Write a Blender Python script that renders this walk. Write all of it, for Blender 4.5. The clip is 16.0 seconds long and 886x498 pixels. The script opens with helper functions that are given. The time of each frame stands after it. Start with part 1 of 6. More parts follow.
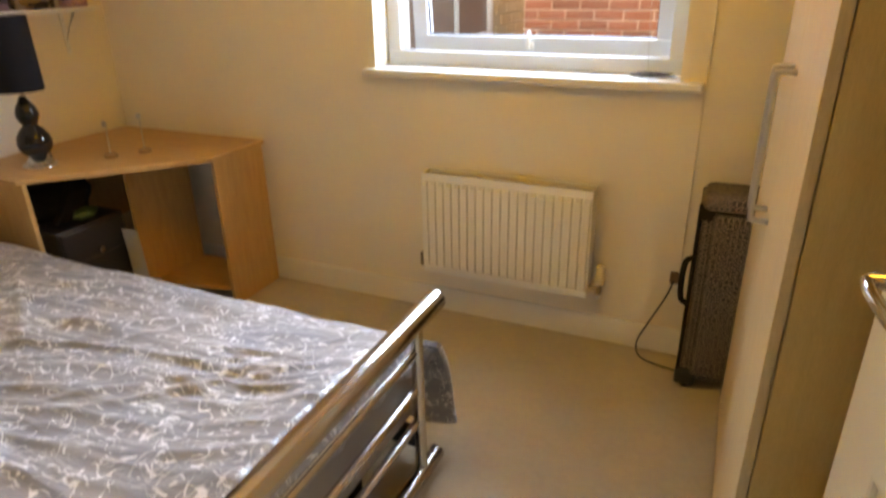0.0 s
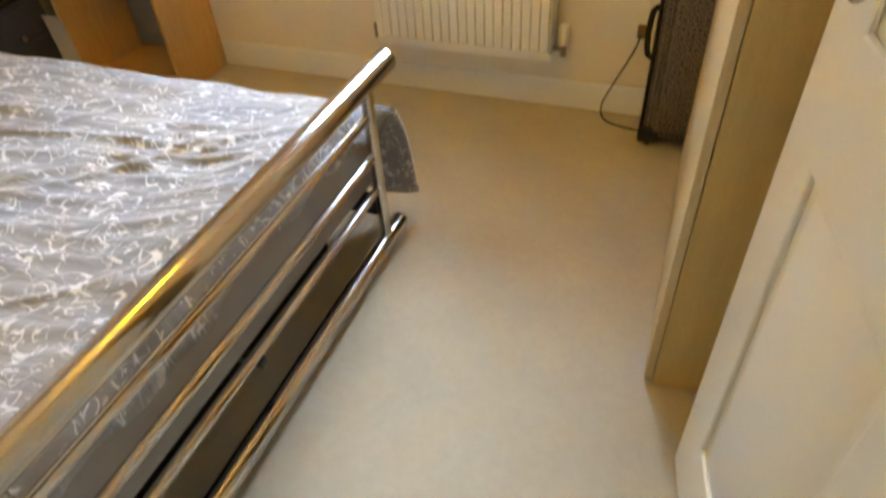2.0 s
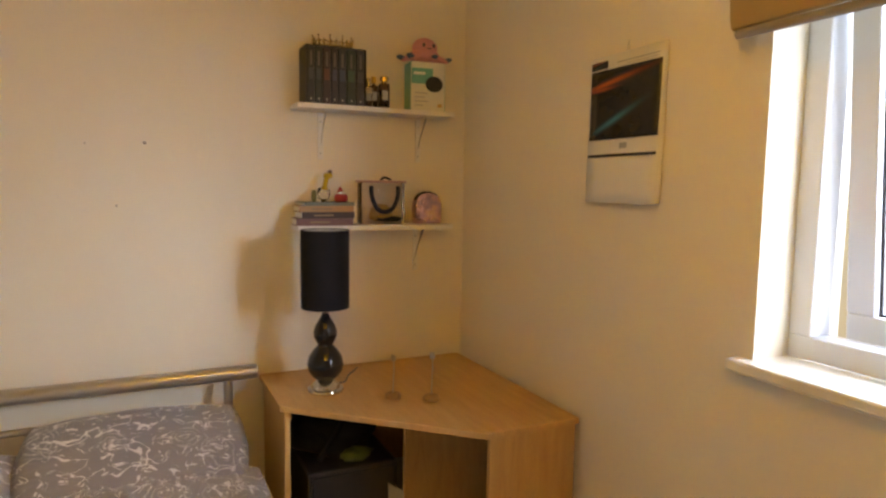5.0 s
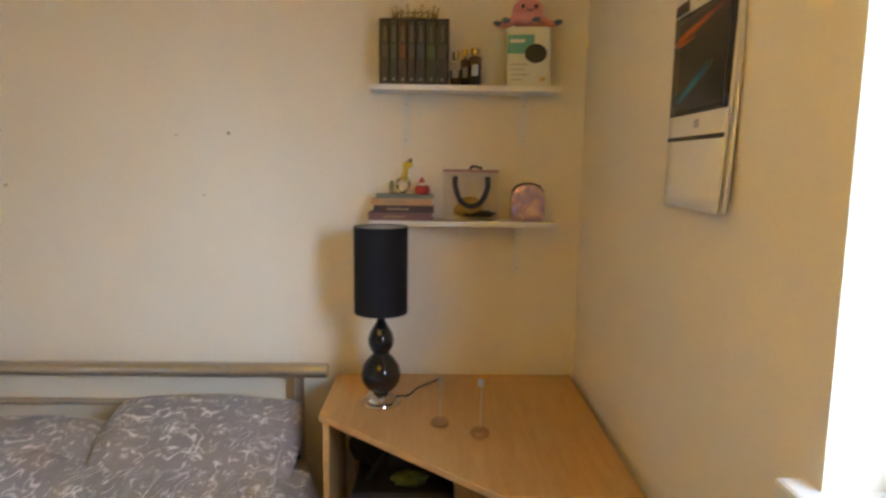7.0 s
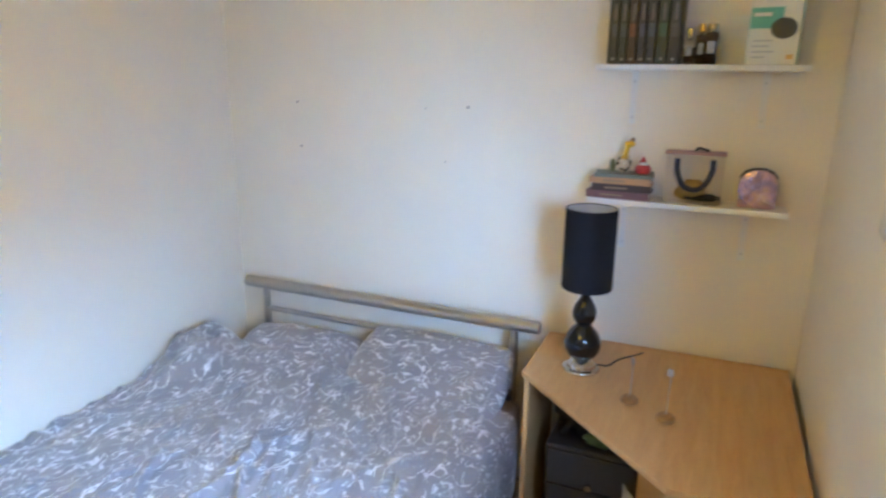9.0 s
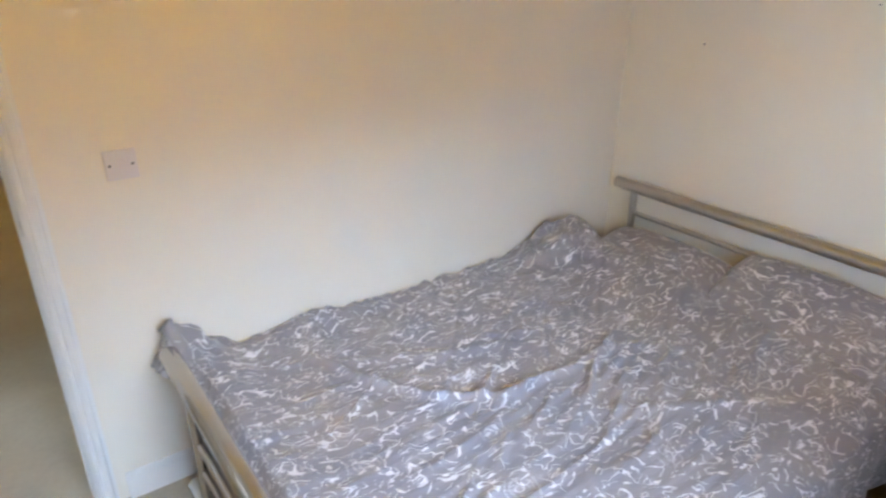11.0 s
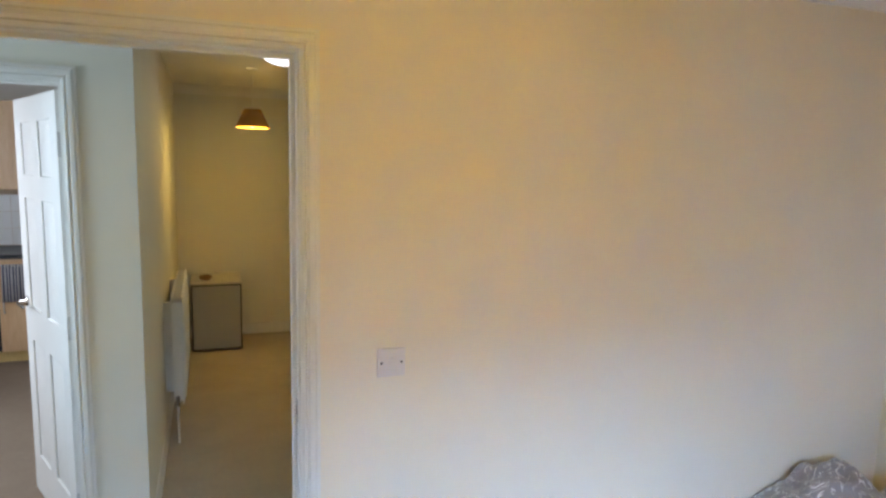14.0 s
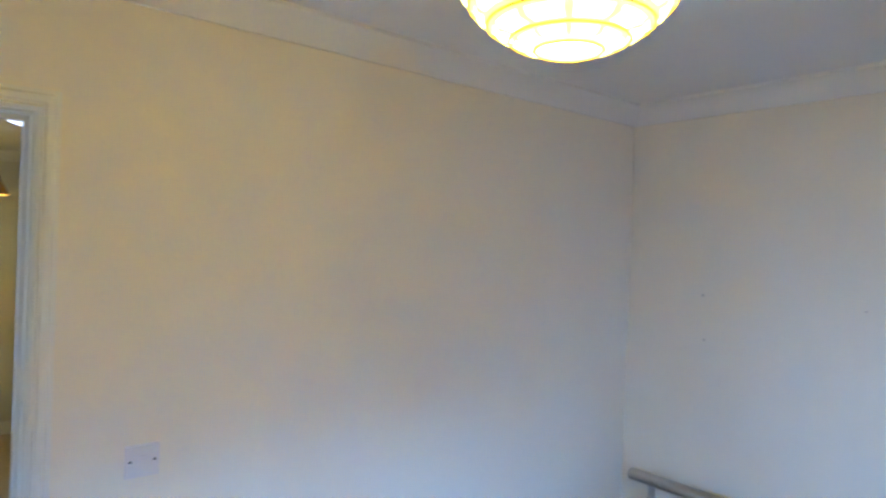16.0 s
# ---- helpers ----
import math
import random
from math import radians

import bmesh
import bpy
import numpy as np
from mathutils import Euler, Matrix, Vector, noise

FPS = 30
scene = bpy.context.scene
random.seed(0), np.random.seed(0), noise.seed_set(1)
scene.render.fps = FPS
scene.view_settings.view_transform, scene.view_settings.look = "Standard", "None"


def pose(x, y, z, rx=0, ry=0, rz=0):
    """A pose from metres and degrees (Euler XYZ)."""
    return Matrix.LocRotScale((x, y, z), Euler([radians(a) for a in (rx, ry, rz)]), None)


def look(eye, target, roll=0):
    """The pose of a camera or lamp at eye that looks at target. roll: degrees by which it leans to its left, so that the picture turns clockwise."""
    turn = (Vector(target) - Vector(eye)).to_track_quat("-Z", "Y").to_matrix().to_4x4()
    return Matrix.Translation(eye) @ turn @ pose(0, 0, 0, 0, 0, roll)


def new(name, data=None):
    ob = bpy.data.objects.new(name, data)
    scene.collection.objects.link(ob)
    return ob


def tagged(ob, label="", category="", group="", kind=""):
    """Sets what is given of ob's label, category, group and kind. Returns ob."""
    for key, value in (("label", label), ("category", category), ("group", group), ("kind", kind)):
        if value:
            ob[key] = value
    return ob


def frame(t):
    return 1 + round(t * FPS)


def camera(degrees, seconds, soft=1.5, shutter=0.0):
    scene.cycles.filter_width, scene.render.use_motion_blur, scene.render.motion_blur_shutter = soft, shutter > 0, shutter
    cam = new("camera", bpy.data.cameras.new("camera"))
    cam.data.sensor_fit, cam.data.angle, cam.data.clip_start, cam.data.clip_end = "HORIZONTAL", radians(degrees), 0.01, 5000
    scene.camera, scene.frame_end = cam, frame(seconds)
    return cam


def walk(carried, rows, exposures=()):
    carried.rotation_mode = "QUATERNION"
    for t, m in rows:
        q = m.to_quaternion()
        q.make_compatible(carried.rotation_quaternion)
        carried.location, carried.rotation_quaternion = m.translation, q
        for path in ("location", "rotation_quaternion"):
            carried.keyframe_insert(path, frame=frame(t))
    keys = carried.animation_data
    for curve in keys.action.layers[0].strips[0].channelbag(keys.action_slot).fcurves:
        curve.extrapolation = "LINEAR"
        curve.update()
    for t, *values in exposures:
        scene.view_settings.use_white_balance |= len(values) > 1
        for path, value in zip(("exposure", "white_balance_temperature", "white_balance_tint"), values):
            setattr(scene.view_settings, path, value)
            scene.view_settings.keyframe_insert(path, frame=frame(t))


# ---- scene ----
cam = camera(69.5, 16.0, soft=2.4, shutter=0.4)
PATH = [
    (0, (2.786, 0.111, 1.381), (2.027, 1.78, 0.581), -1.2),
    (0.5, (2.801, 0.108, 1.326), (2.086, 1.631, 0.243), 0.1),
    (1, (2.822, 0.099, 1.255), (2.228, 1.407, -0.136), -1.3),
    (1.5, (2.845, 0.086, 1.232), (2.3, 1.372, -0.2), -2.8),
    (2, (2.837, 0.123, 1.268), (2.251, 1.504, -0.054), -4.0),
    (2.5, (2.792, 0.169, 1.303), (2.094, 1.755, 0.305), -1.2),
    (3, (2.679, 0.288, 1.355), (1.776, 1.963, 0.742), 1.3),
    (3.5, (2.617, 0.4, 1.4), (1.43, 1.971, 1.049), -0.3),
    (4, (2.566, 0.589, 1.396), (1.039, 1.875, 1.263), -1.2),
    (4.2, (2.539, 0.696, 1.395), (0.924, 1.87, 1.282), -0.5),
    (6.3, (2.32, 1.747, 1.462), (0.369, 2.139, 1.263), 1.2),
    (6.5, (2.293, 1.812, 1.449), (0.317, 2.084, 1.298), 1.7),
    (7, (2.261, 1.879, 1.46), (0.279, 1.908, 1.191), 0.7),
    (7.5, (2.265, 2.034, 1.553), (0.325, 1.734, 1.17), 2.5),
    (8, (2.303, 2.088, 1.642), (0.397, 1.656, 1.215), -1.5),
    (8.5, (2.339, 2.094, 1.679), (0.462, 1.572, 1.228), -0.1),
    (9, (2.349, 2.073, 1.676), (0.578, 1.312, 1.146), 0.6),
    (9.5, (2.362, 2.045, 1.666), (0.722, 1.048, 1.103), 0.8),
    (10, (2.381, 2.003, 1.649), (0.89, 0.839, 0.997), 1.6),
    (10.2, (2.369, 2.003, 1.661), (0.974, 0.739, 0.985), 1.2),
    (12.3, (2.575, 1.746, 1.65), (1.809, 0.154, 0.713), 1.2),
    (12.5, (2.588, 1.743, 1.658), (1.87, 0.09, 0.792), 1.0),
    (13, (2.616, 1.754, 1.684), (1.957, -0.016, 1.024), 1.0),
    (13.5, (2.633, 1.77, 1.708), (1.964, -0.065, 1.277), 1.8),
    (14, (2.633, 1.764, 1.711), (1.941, -0.094, 1.452), 1.3),
    (14.5, (2.643, 1.771, 1.719), (1.928, -0.094, 1.607), 1.9),
    (15, (2.634, 1.773, 1.716), (1.785, -0.037, 1.675), 1.8),
    (15.5, (2.605, 1.775, 1.719), (1.563, 0.067, 1.686), 2.0),
    (16, (2.589, 1.787, 1.719), (1.329, 0.234, 1.713), 2.0),
]
EXPOSURES = [
    (0.0, 0.70, 9600, 30), (1.0, 1.15, 9700, 20), (1.5, 1.18, 9500, 24), (2.0, 1.08, 9000, 23), (2.5, 1.15, 8800, 19), (3.0, 0.92, 9200, 25), (4.0, 0.56, 10000, 30), (6.5, 0.42, 11200, 42),
    (7.2, 0.70, 6700, 24), (8.0, 0.85, 5250, 24), (8.5, 0.88, 5000, 24), (9.0, 1.12, 5600, 22), (9.5, 1.08, 5800, 22), (10.2, 0.88, 6600, 25), (12.5, 0.56, 7800, 31), (13.5, 0.60, 7400, 32),
    (14.5, 0.66, 6100, 20), (15.2, 0.68, 5650, 20), (16.0, 0.50, 5200, 22),
]
walk(cam, [(t, look(eye, target, roll)) for t, eye, target, roll in PATH], EXPOSURES)

# ---------------------------------------------------------------- light
world = bpy.data.worlds.new("sky")
scene.world = world
world.use_nodes = True
wn = world.node_tree.nodes
sky = wn.new("ShaderNodeTexSky")
sky.sky_type, sky.sun_disc = "NISHITA", False
sky.sun_elevation, sky.sun_rotation = radians(31), radians(157)
world.node_tree.links.new(sky.outputs[0], wn["Background"].inputs[0])
wn["Background"].inputs[1].default_value = 0.06


def lamp(name, kind, m, watts, colour, size=0.1, size_y=None, spread=None):
    data = bpy.data.lights.new(name, kind)
    data.energy, data.color = watts, colour
    if kind == "AREA":
        data.shape, data.size, data.size_y = "RECTANGLE", size, size_y or size
        if spread:
            data.spread = radians(spread)
    elif kind == "SUN":
        data.angle = radians(size)
    else:
        data.shadow_soft_size = size
    ob = new(name, data)
    ob.matrix_world = m
    return ob


SUN = look((6.0, -6.0, 8.0), (1.5, 4.6, 1.0))
lamp("sun", "SUN", SUN, 2.4, (1.0, 0.95, 0.88), 12)
lamp("window_daylight", "AREA", look((2.7, 10.0, 6.1), (2.05, 2.5, 1.40)), 3700, (0.36, 0.65, 1.0), 8.0, 5.4)
lamp("window_daylight_east", "AREA", look((3.12, 3.14, 1.72), (0.4, 1.25, 1.05)), 20, (0.38, 0.66, 1.0), 0.9, 0.9, 100)
lamp("pendant_bulb", "POINT", pose(2.30, -3.35, 1.958), 7.5, (1.0, 0.78, 0.20), 0.03)
lamp("kitchen_daylight", "AREA", look((4.87, -1.9, 1.6), (3.6, -2.6, 0.7)), 25, (0.66, 0.86, 1.0), 0.78, 1.0)
# hall_daylight is an added lamp: its opening in the east wall is unseen
lamp("hall_daylight", "AREA", look((4.62, -0.62, 1.45), (2.8, -0.98, 1.55)), 5.5, (0.50, 0.82, 1.0), 0.6, 1.3, 110)


# ---------------------------------------------------------------- materials
def material(name, colour, rough=0.6, metal=0.0, spec=0.5):
    m = bpy.data.materials.new(name)
    m.use_nodes = True
    b = m.node_tree.nodes["Principled BSDF"]
    b.inputs["Base Color"].default_value = (*colour, 1)
    b.inputs["Roughness"].default_value = rough
    b.inputs["Metallic"].default_value = metal
    b.inputs["Specular IOR Level"].default_value = spec
    return m


def nodes(m):
    return m.node_tree.nodes, m.node_tree.links, m.node_tree.nodes["Principled BSDF"]


def coords(m, scale=(1, 1, 1), space="Object"):
    n, l, _ = nodes(m)
    tc, mp = n.new("ShaderNodeTexCoord"), n.new("ShaderNodeMapping")
    mp.inputs["Scale"].default_value = scale
    l.new(tc.outputs[space], mp.inputs[0])
    return mp.outputs[0]


def noise_of(m, vec, scale, detail=4, rough=0.6, distort=0.0):
    n, l, _ = nodes(m)
    t = n.new("ShaderNodeTexNoise")
    t.inputs["Scale"].default_value, t.inputs["Detail"].default_value = scale, detail
    t.inputs["Roughness"].default_value, t.inputs["Distortion"].default_value = rough, distort
    l.new(vec, t.inputs["Vector"])
    return t.outputs["Fac"]


def ramp(m, fac, stops):
    n, l, _ = nodes(m)
    r = n.new("ShaderNodeValToRGB")
    while len(r.color_ramp.elements) < len(stops):
        r.color_ramp.elements.new(0.5)
    for e, (p, c) in zip(r.color_ramp.elements, stops):
        e.position, e.color = p, (*c, 1)
    l.new(fac, r.inputs[0])
    return r.outputs[0]


def mixed(m, fac, a, b, mode="MIX"):
    n, l, _ = nodes(m)
    x = n.new("ShaderNodeMix")
    x.data_type, x.blend_type = "RGBA", mode
    for socket, v in ((x.inputs[0], fac), (x.inputs[6], a), (x.inputs[7], b)):
        if isinstance(v, (int, float)):
            socket.default_value = v
        elif isinstance(v, tuple):
            socket.default_value = (*v, 1)
        else:
            l.new(v, socket)
    return x.outputs[2]


def bump(m, height, strength=0.2, dist=0.002):
    n, l, b = nodes(m)
    u = n.new("ShaderNodeBump")
    u.inputs["Strength"].default_value, u.inputs["Distance"].default_value = strength, dist
    l.new(height, u.inputs["Height"])
    if b.inputs["Normal"].links:
        l.new(b.inputs["Normal"].links[0].from_socket, u.inputs["Normal"])
    l.new(u.outputs[0], b.inputs["Normal"])


def to_colour(m, c):
    n, l, b = nodes(m)
    l.new(c, b.inputs["Base Color"])


def painted(name, base, dark, rough=0.75):
    """Emulsion paint: faint roller texture, faint scuffs."""
    m = material(name, base, rough)
    v = coords(m)
    big, fine = noise_of(m, v, 1.3, 4, 0.6), noise_of(m, v, 260, 2)
    to_colour(m, ramp(m, big, [(0.3, dark), (0.65, base)]))
    bump(m, fine, 0.12, 0.001)
    bump(m, noise_of(m, v, 7, 2), 0.06, 0.004)
    return m


WALL = painted("magnolia_emulsion", (0.84, 0.77, 0.645), (0.80, 0.73, 0.60))
HALL_WALL = painted("hall_emulsion", (0.77, 0.745, 0.65), (0.73, 0.70, 0.60))
CEILING = painted("ceiling_white", (0.82, 0.80, 0.77), (0.78, 0.76, 0.73), 0.85)
GLOSS = painted("white_gloss_trim", (0.80, 0.79, 0.75), (0.76, 0.745, 0.70), 0.32)
RAD = painted("radiator_enamel", (0.87, 0.85, 0.79), (0.84, 0.82, 0.75), 0.32)
# white plastic; the blue-grey shade of the backlit frame is in its colour
UPVC = painted("white_upvc_blue_shade", (0.68, 0.73, 0.78), (0.64, 0.69, 0.74), 0.3)
SHELF = painted("white_shelf_laminate", (0.82, 0.81, 0.79), (0.79, 0.78, 0.75), 0.4)
SOFFIT = painted("soffit_white", (0.80, 0.79, 0.76), (0.74, 0.73, 0.70), 0.6)


def carpet(name, a, b, c):
    m = material(name, b, 0.97, spec=0.1)
    v = coords(m)
    tuft, mid, big = noise_of(m, v, 420, 3, 0.7), noise_of(m, v, 38, 4, 0.7), noise_of(m, v, 2.2, 4, 0.65)
    base = ramp(m, big, [(0.3, a), (0.5, b), (0.72, c)])
    base = mixed(m, 0.22, base, ramp(m, mid, [(0.32, (0.62, 0.62, 0.62)), (0.68, (1.0, 1.0, 1.0))]), "MULTIPLY")
    base = mixed(m, 0.5, base, ramp(m, tuft, [(0.3, (0.55, 0.55, 0.55)), (0.7, (1.0, 1.0, 1.0))]), "MULTIPLY")
    to_colour(m, base)
    bump(m, tuft, 0.8, 0.004)
    bump(m, mid, 0.15, 0.004)
    return m


CARPET = carpet("beige_carpet", (0.58, 0.50, 0.39), (0.63, 0.55, 0.43), (0.68, 0.60, 0.48))
KITCHEN_FLOOR = carpet("kitchen_vinyl", (0.30, 0.22, 0.16), (0.33, 0.245, 0.18), (0.36, 0.27, 0.20))


def wood(name, a, b, c, axis=(1, 9, 9), rough=0.42):
    m = material(name, b, rough)
    v = coords(m, axis)
    streak = noise_of(m, v, 5, 5, 0.65, 0.6)
    fleck = noise_of(m, coords(m, tuple(q * 7 for q in axis)), 9, 2)
    base = ramp(m, streak, [(0.28, a), (0.5, b), (0.74, c)])
    base = mixed(m, 0.35, base, ramp(m, fleck, [(0.35, (0.78, 0.72, 0.66)), (0.6, (1.0, 1.0, 1.0))]), "MULTIPLY")
    to_colour(m, base)
    bump(m, streak, 0.05, 0.001)
    return m


BEECH = wood("beech_laminate_x", (0.56, 0.31, 0.115), (0.62, 0.36, 0.14), (0.67, 0.41, 0.17), (1, 9, 9))
BEECH_V = wood("beech_laminate_upright", (0.56, 0.31, 0.115), (0.62, 0.36, 0.14), (0.67, 0.41, 0.17), (9, 9, 1))
WARD_FRONT = wood("wardrobe_pale_front", (0.61, 0.45, 0.24), (0.66, 0.49, 0.27), (0.70, 0.53, 0.31), (9, 9, 1), 0.45)
WARD_SIDE = wood("wardrobe_carcass", (0.60, 0.41, 0.15), (0.65, 0.455, 0.175), (0.69, 0.495, 0.205), (9, 9, 1), 0.5)
KITCHEN_WOOD = wood("kitchen_beech", (0.58, 0.36, 0.19), (0.64, 0.41, 0.23), (0.68, 0.46, 0.27), (9, 9, 1))


def metal(name, colour, rough):
    m = material(name, colour, rough, 1.0)
    v = coords(m, (60, 2, 60))
    n, l, b = nodes(m)
    r = n.new("ShaderNodeMapRange")
    r.inputs["To Min"].default_value, r.inputs["To Max"].default_value = rough * 0.8, rough * 1.35
    l.new(noise_of(m, v, 3, 3), r.inputs["Value"])
    l.new(r.outputs[0], b.inputs["Roughness"])
    return m


CHROME = metal("polished_chrome", (0.55, 0.52, 0.49), 0.10)
NICKEL = metal("brushed_nickel_tube", (0.52, 0.48, 0.43), 0.30)
STEEL = metal("satin_steel", (0.55, 0.54, 0.52), 0.35)
BRASS = metal("worn_gold", (0.62, 0.42, 0.16), 0.35)
BLACK = material("black_plastic", (0.012, 0.012, 0.015), 0.4)
BLACK_GLAZE = material("black_ceramic_glaze", (0.006, 0.006, 0.008), 0.08)
RUBBER = material("grey_rubber", (0.05, 0.05, 0.05), 0.7)
PAPER = painted("white_paper", (0.80, 0.79, 0.76), (0.77, 0.76, 0.73), 0.8)
PLASTIC = painted("white_switch_plastic", (0.74, 0.70, 0.69), (0.71, 0.67, 0.66), 0.35)


def cloth(name, a, b, scale=700, rough=0.9):
    m = material(name, a, rough, spec=0.2)
    v = coords(m)
    weave = noise_of(m, v, scale, 2)
    to_colour(m, mixed(m, noise_of(m, v, 9, 4), a, b))
    bump(m, weave, 0.35, 0.001)
    return m


SHADE = cloth("black_lampshade_fabric", (0.010, 0.011, 0.016), (0.014, 0.015, 0.021), 900)
SHADE_IN = cloth("shade_lining", (0.45, 0.46, 0.47), (0.40, 0.41, 0.42))
BLIND = cloth("tan_roman_blind", (0.42, 0.29, 0.14), (0.37, 0.25, 0.12), 500)
BLIND_EDGE = cloth("blind_hem", (0.30, 0.27, 0.24), (0.26, 0.23, 0.21), 500)
MATTRESS = cloth("grey_divan_fabric", (0.36, 0.34, 0.33), (0.32, 0.30, 0.29), 400)
# near-black, so that the colour itself gives the shade under the bed
UNDER = cloth("under_bed_shade", (0.012, 0.008, 0.005), (0.009, 0.006, 0.004), 300, 1.0)
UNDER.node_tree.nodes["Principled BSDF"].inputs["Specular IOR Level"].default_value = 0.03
PINK = cloth("pink_plush", (0.78, 0.36, 0.34), (0.70, 0.30, 0.30), 300)
BLUE_PLUSH = cloth("blue_plush", (0.10, 0.17, 0.27), (0.08, 0.13, 0.22), 300)


def duvet_cloth():
    """Grey cotton sateen printed with ringed roses and white brush strokes."""
    m = material("grey_printed_bedlinen", (0.26, 0.255, 0.275), 0.33, spec=0.8)
    n, l, b = nodes(m)
    uv = n.new("ShaderNodeTexCoord").outputs["UV"]

    def calc(op, a, c):
        q = n.new("ShaderNodeMath")
        q.operation = op
        l.new(a, q.inputs[0])
        if isinstance(c, (int, float)):
            q.inputs[1].default_value = c
        else:
            l.new(c, q.inputs[1])
        return q.outputs[0]

    def mapped(vec, scale, turn=0.0):
        q = n.new("ShaderNodeMapping")
        q.inputs["Scale"].default_value, q.inputs["Rotation"].default_value = scale, (0, 0, turn)
        l.new(vec, q.inputs[0])
        return q.outputs[0]

    def grey(fac, a, c):
        lo, hi = ((0, 0, 0), (1, 1, 1)) if a < c else ((1, 1, 1), (0, 0, 0))
        return ramp(m, fac, [(min(a, c), lo), (max(a, c), hi)])

    warp = n.new("ShaderNodeTexNoise")
    warp.inputs["Scale"].default_value = 9
    l.new(uv, warp.inputs["Vector"])
    add = n.new("ShaderNodeMix")
    add.data_type, add.blend_type = "RGBA", "ADD"
    add.inputs[0].default_value = 0.07
    l.new(uv, add.inputs[6]), l.new(warp.outputs["Color"], add.inputs[7])
    wuv = add.outputs[2]
    # roses: rings round scattered centres, broken up by noise
    cells = n.new("ShaderNodeTexVoronoi")
    cells.inputs["Scale"].default_value = 7.0
    l.new(wuv, cells.inputs["Vector"])
    ring = calc("SINE", calc("MULTIPLY", cells.outputs["Distance"], 62.0), 0.0)
    inside = grey(cells.outputs["Distance"], 0.44, 0.36)
    broken = grey(noise_of(m, uv, 26, 2), 0.38, 0.55)
    rose = calc("MULTIPLY", calc("MULTIPLY", grey(ring, 0.35, 0.75), inside), broken)
    tint = mixed(m, grey(noise_of(m, uv, 4.5, 3), 0.40, 0.60), (0.255, 0.255, 0.285), (0.305, 0.285, 0.29))
    base = mixed(m, calc("MULTIPLY", rose, 0.8), tint, (0.50, 0.49, 0.50))
    # curling white strokes: level lines of a slow noise, swelling and fading
    for scale, turn, wide, cut in ((15, 0.2, 0.017, 0.47), (19, 1.3, 0.014, 0.49)):
        wave = noise_of(m, mapped(wuv, (1.0, 1.7, 1), turn), scale, 1, 0.4, 0.5)
        off = calc("ABSOLUTE", calc("SUBTRACT", wave, 0.5), 0.0)
        show = grey(noise_of(m, mapped(uv, (1, 1, 1), turn + 1), scale * 1.15, 1), cut, cut + 0.06)
        line = calc("MULTIPLY", grey(off, wide * 1.6, wide * 0.6), show)
        base = mixed(m, line, base, (0.82, 0.815, 0.83))
    # small splayed blots
    blot = noise_of(m, mapped(wuv, (15, 34, 1), 0.3), 1.1, 2, 0.5, 1.2)
    base = mixed(m, grey(blot, 0.655, 0.685), base, (0.78, 0.775, 0.79))
    to_colour(m, base)
    b.inputs["Sheen Weight"].default_value = 0.2
    b.inputs["Sheen Roughness"].default_value = 0.4
    bump(m, noise_of(m, mapped(uv, (3.2, 13, 1)), 1.6, 4, 0.55, 0.7), 0.6, 0.016)
    bump(m, noise_of(m, uv, 900, 2), 0.15, 0.0006)
    return m


LINEN = duvet_cloth()


def glass(name, tint=(1, 1, 1), rough=0.0):
    m = material(name, tint, rough)
    b = m.node_tree.nodes["Principled BSDF"]
    b.inputs["Transmission Weight"].default_value, b.inputs["IOR"].default_value = 1.0, 1.45
    return m


PANE = glass("window_glass")
CLEAR = glass("clear_bottle_glass", (0.95, 0.93, 0.90))
AMBER = glass("smoky_bottle_glass", (0.22, 0.13, 0.10))
DARK_PANE = material("dark_window_reflection", (0.20, 0.15, 0.12), 0.15)


def lantern_paper(name, thin, thick, strength):
    """Thin paper lit from within."""
    m = material(name, (0.9, 0.8, 0.5), 0.9)
    n, l, b = nodes(m)
    fibre = noise_of(m, coords(m), 60, 4)
    l.new(ramp(m, fibre, [(0.3, thin), (0.7, thick)]), b.inputs["Emission Color"])
    b.inputs["Emission Strength"].default_value = strength
    return m


LANTERN = lantern_paper("lit_rice_paper", (1.0, 0.70, 0.060), (1.0, 0.74, 0.080), 17.5)
LANTERN_SEAM = lantern_paper("lit_rice_paper_overlap", (1.0, 0.60, 0.004), (1.0, 0.64, 0.008), 9.0)


def glowing(name, colour, strength):
    m = material(name, colour, 0.5)
    b = m.node_tree.nodes["Principled BSDF"]
    b.inputs["Emission Color"].default_value, b.inputs["Emission Strength"].default_value = (*colour, 1), strength
    return m


BULB = glowing("lit_bulb", (1.0, 0.86, 0.55), 9.0)
OPAL = glowing("lit_opal_dome", (0.90, 0.95, 1.0), 1.6)


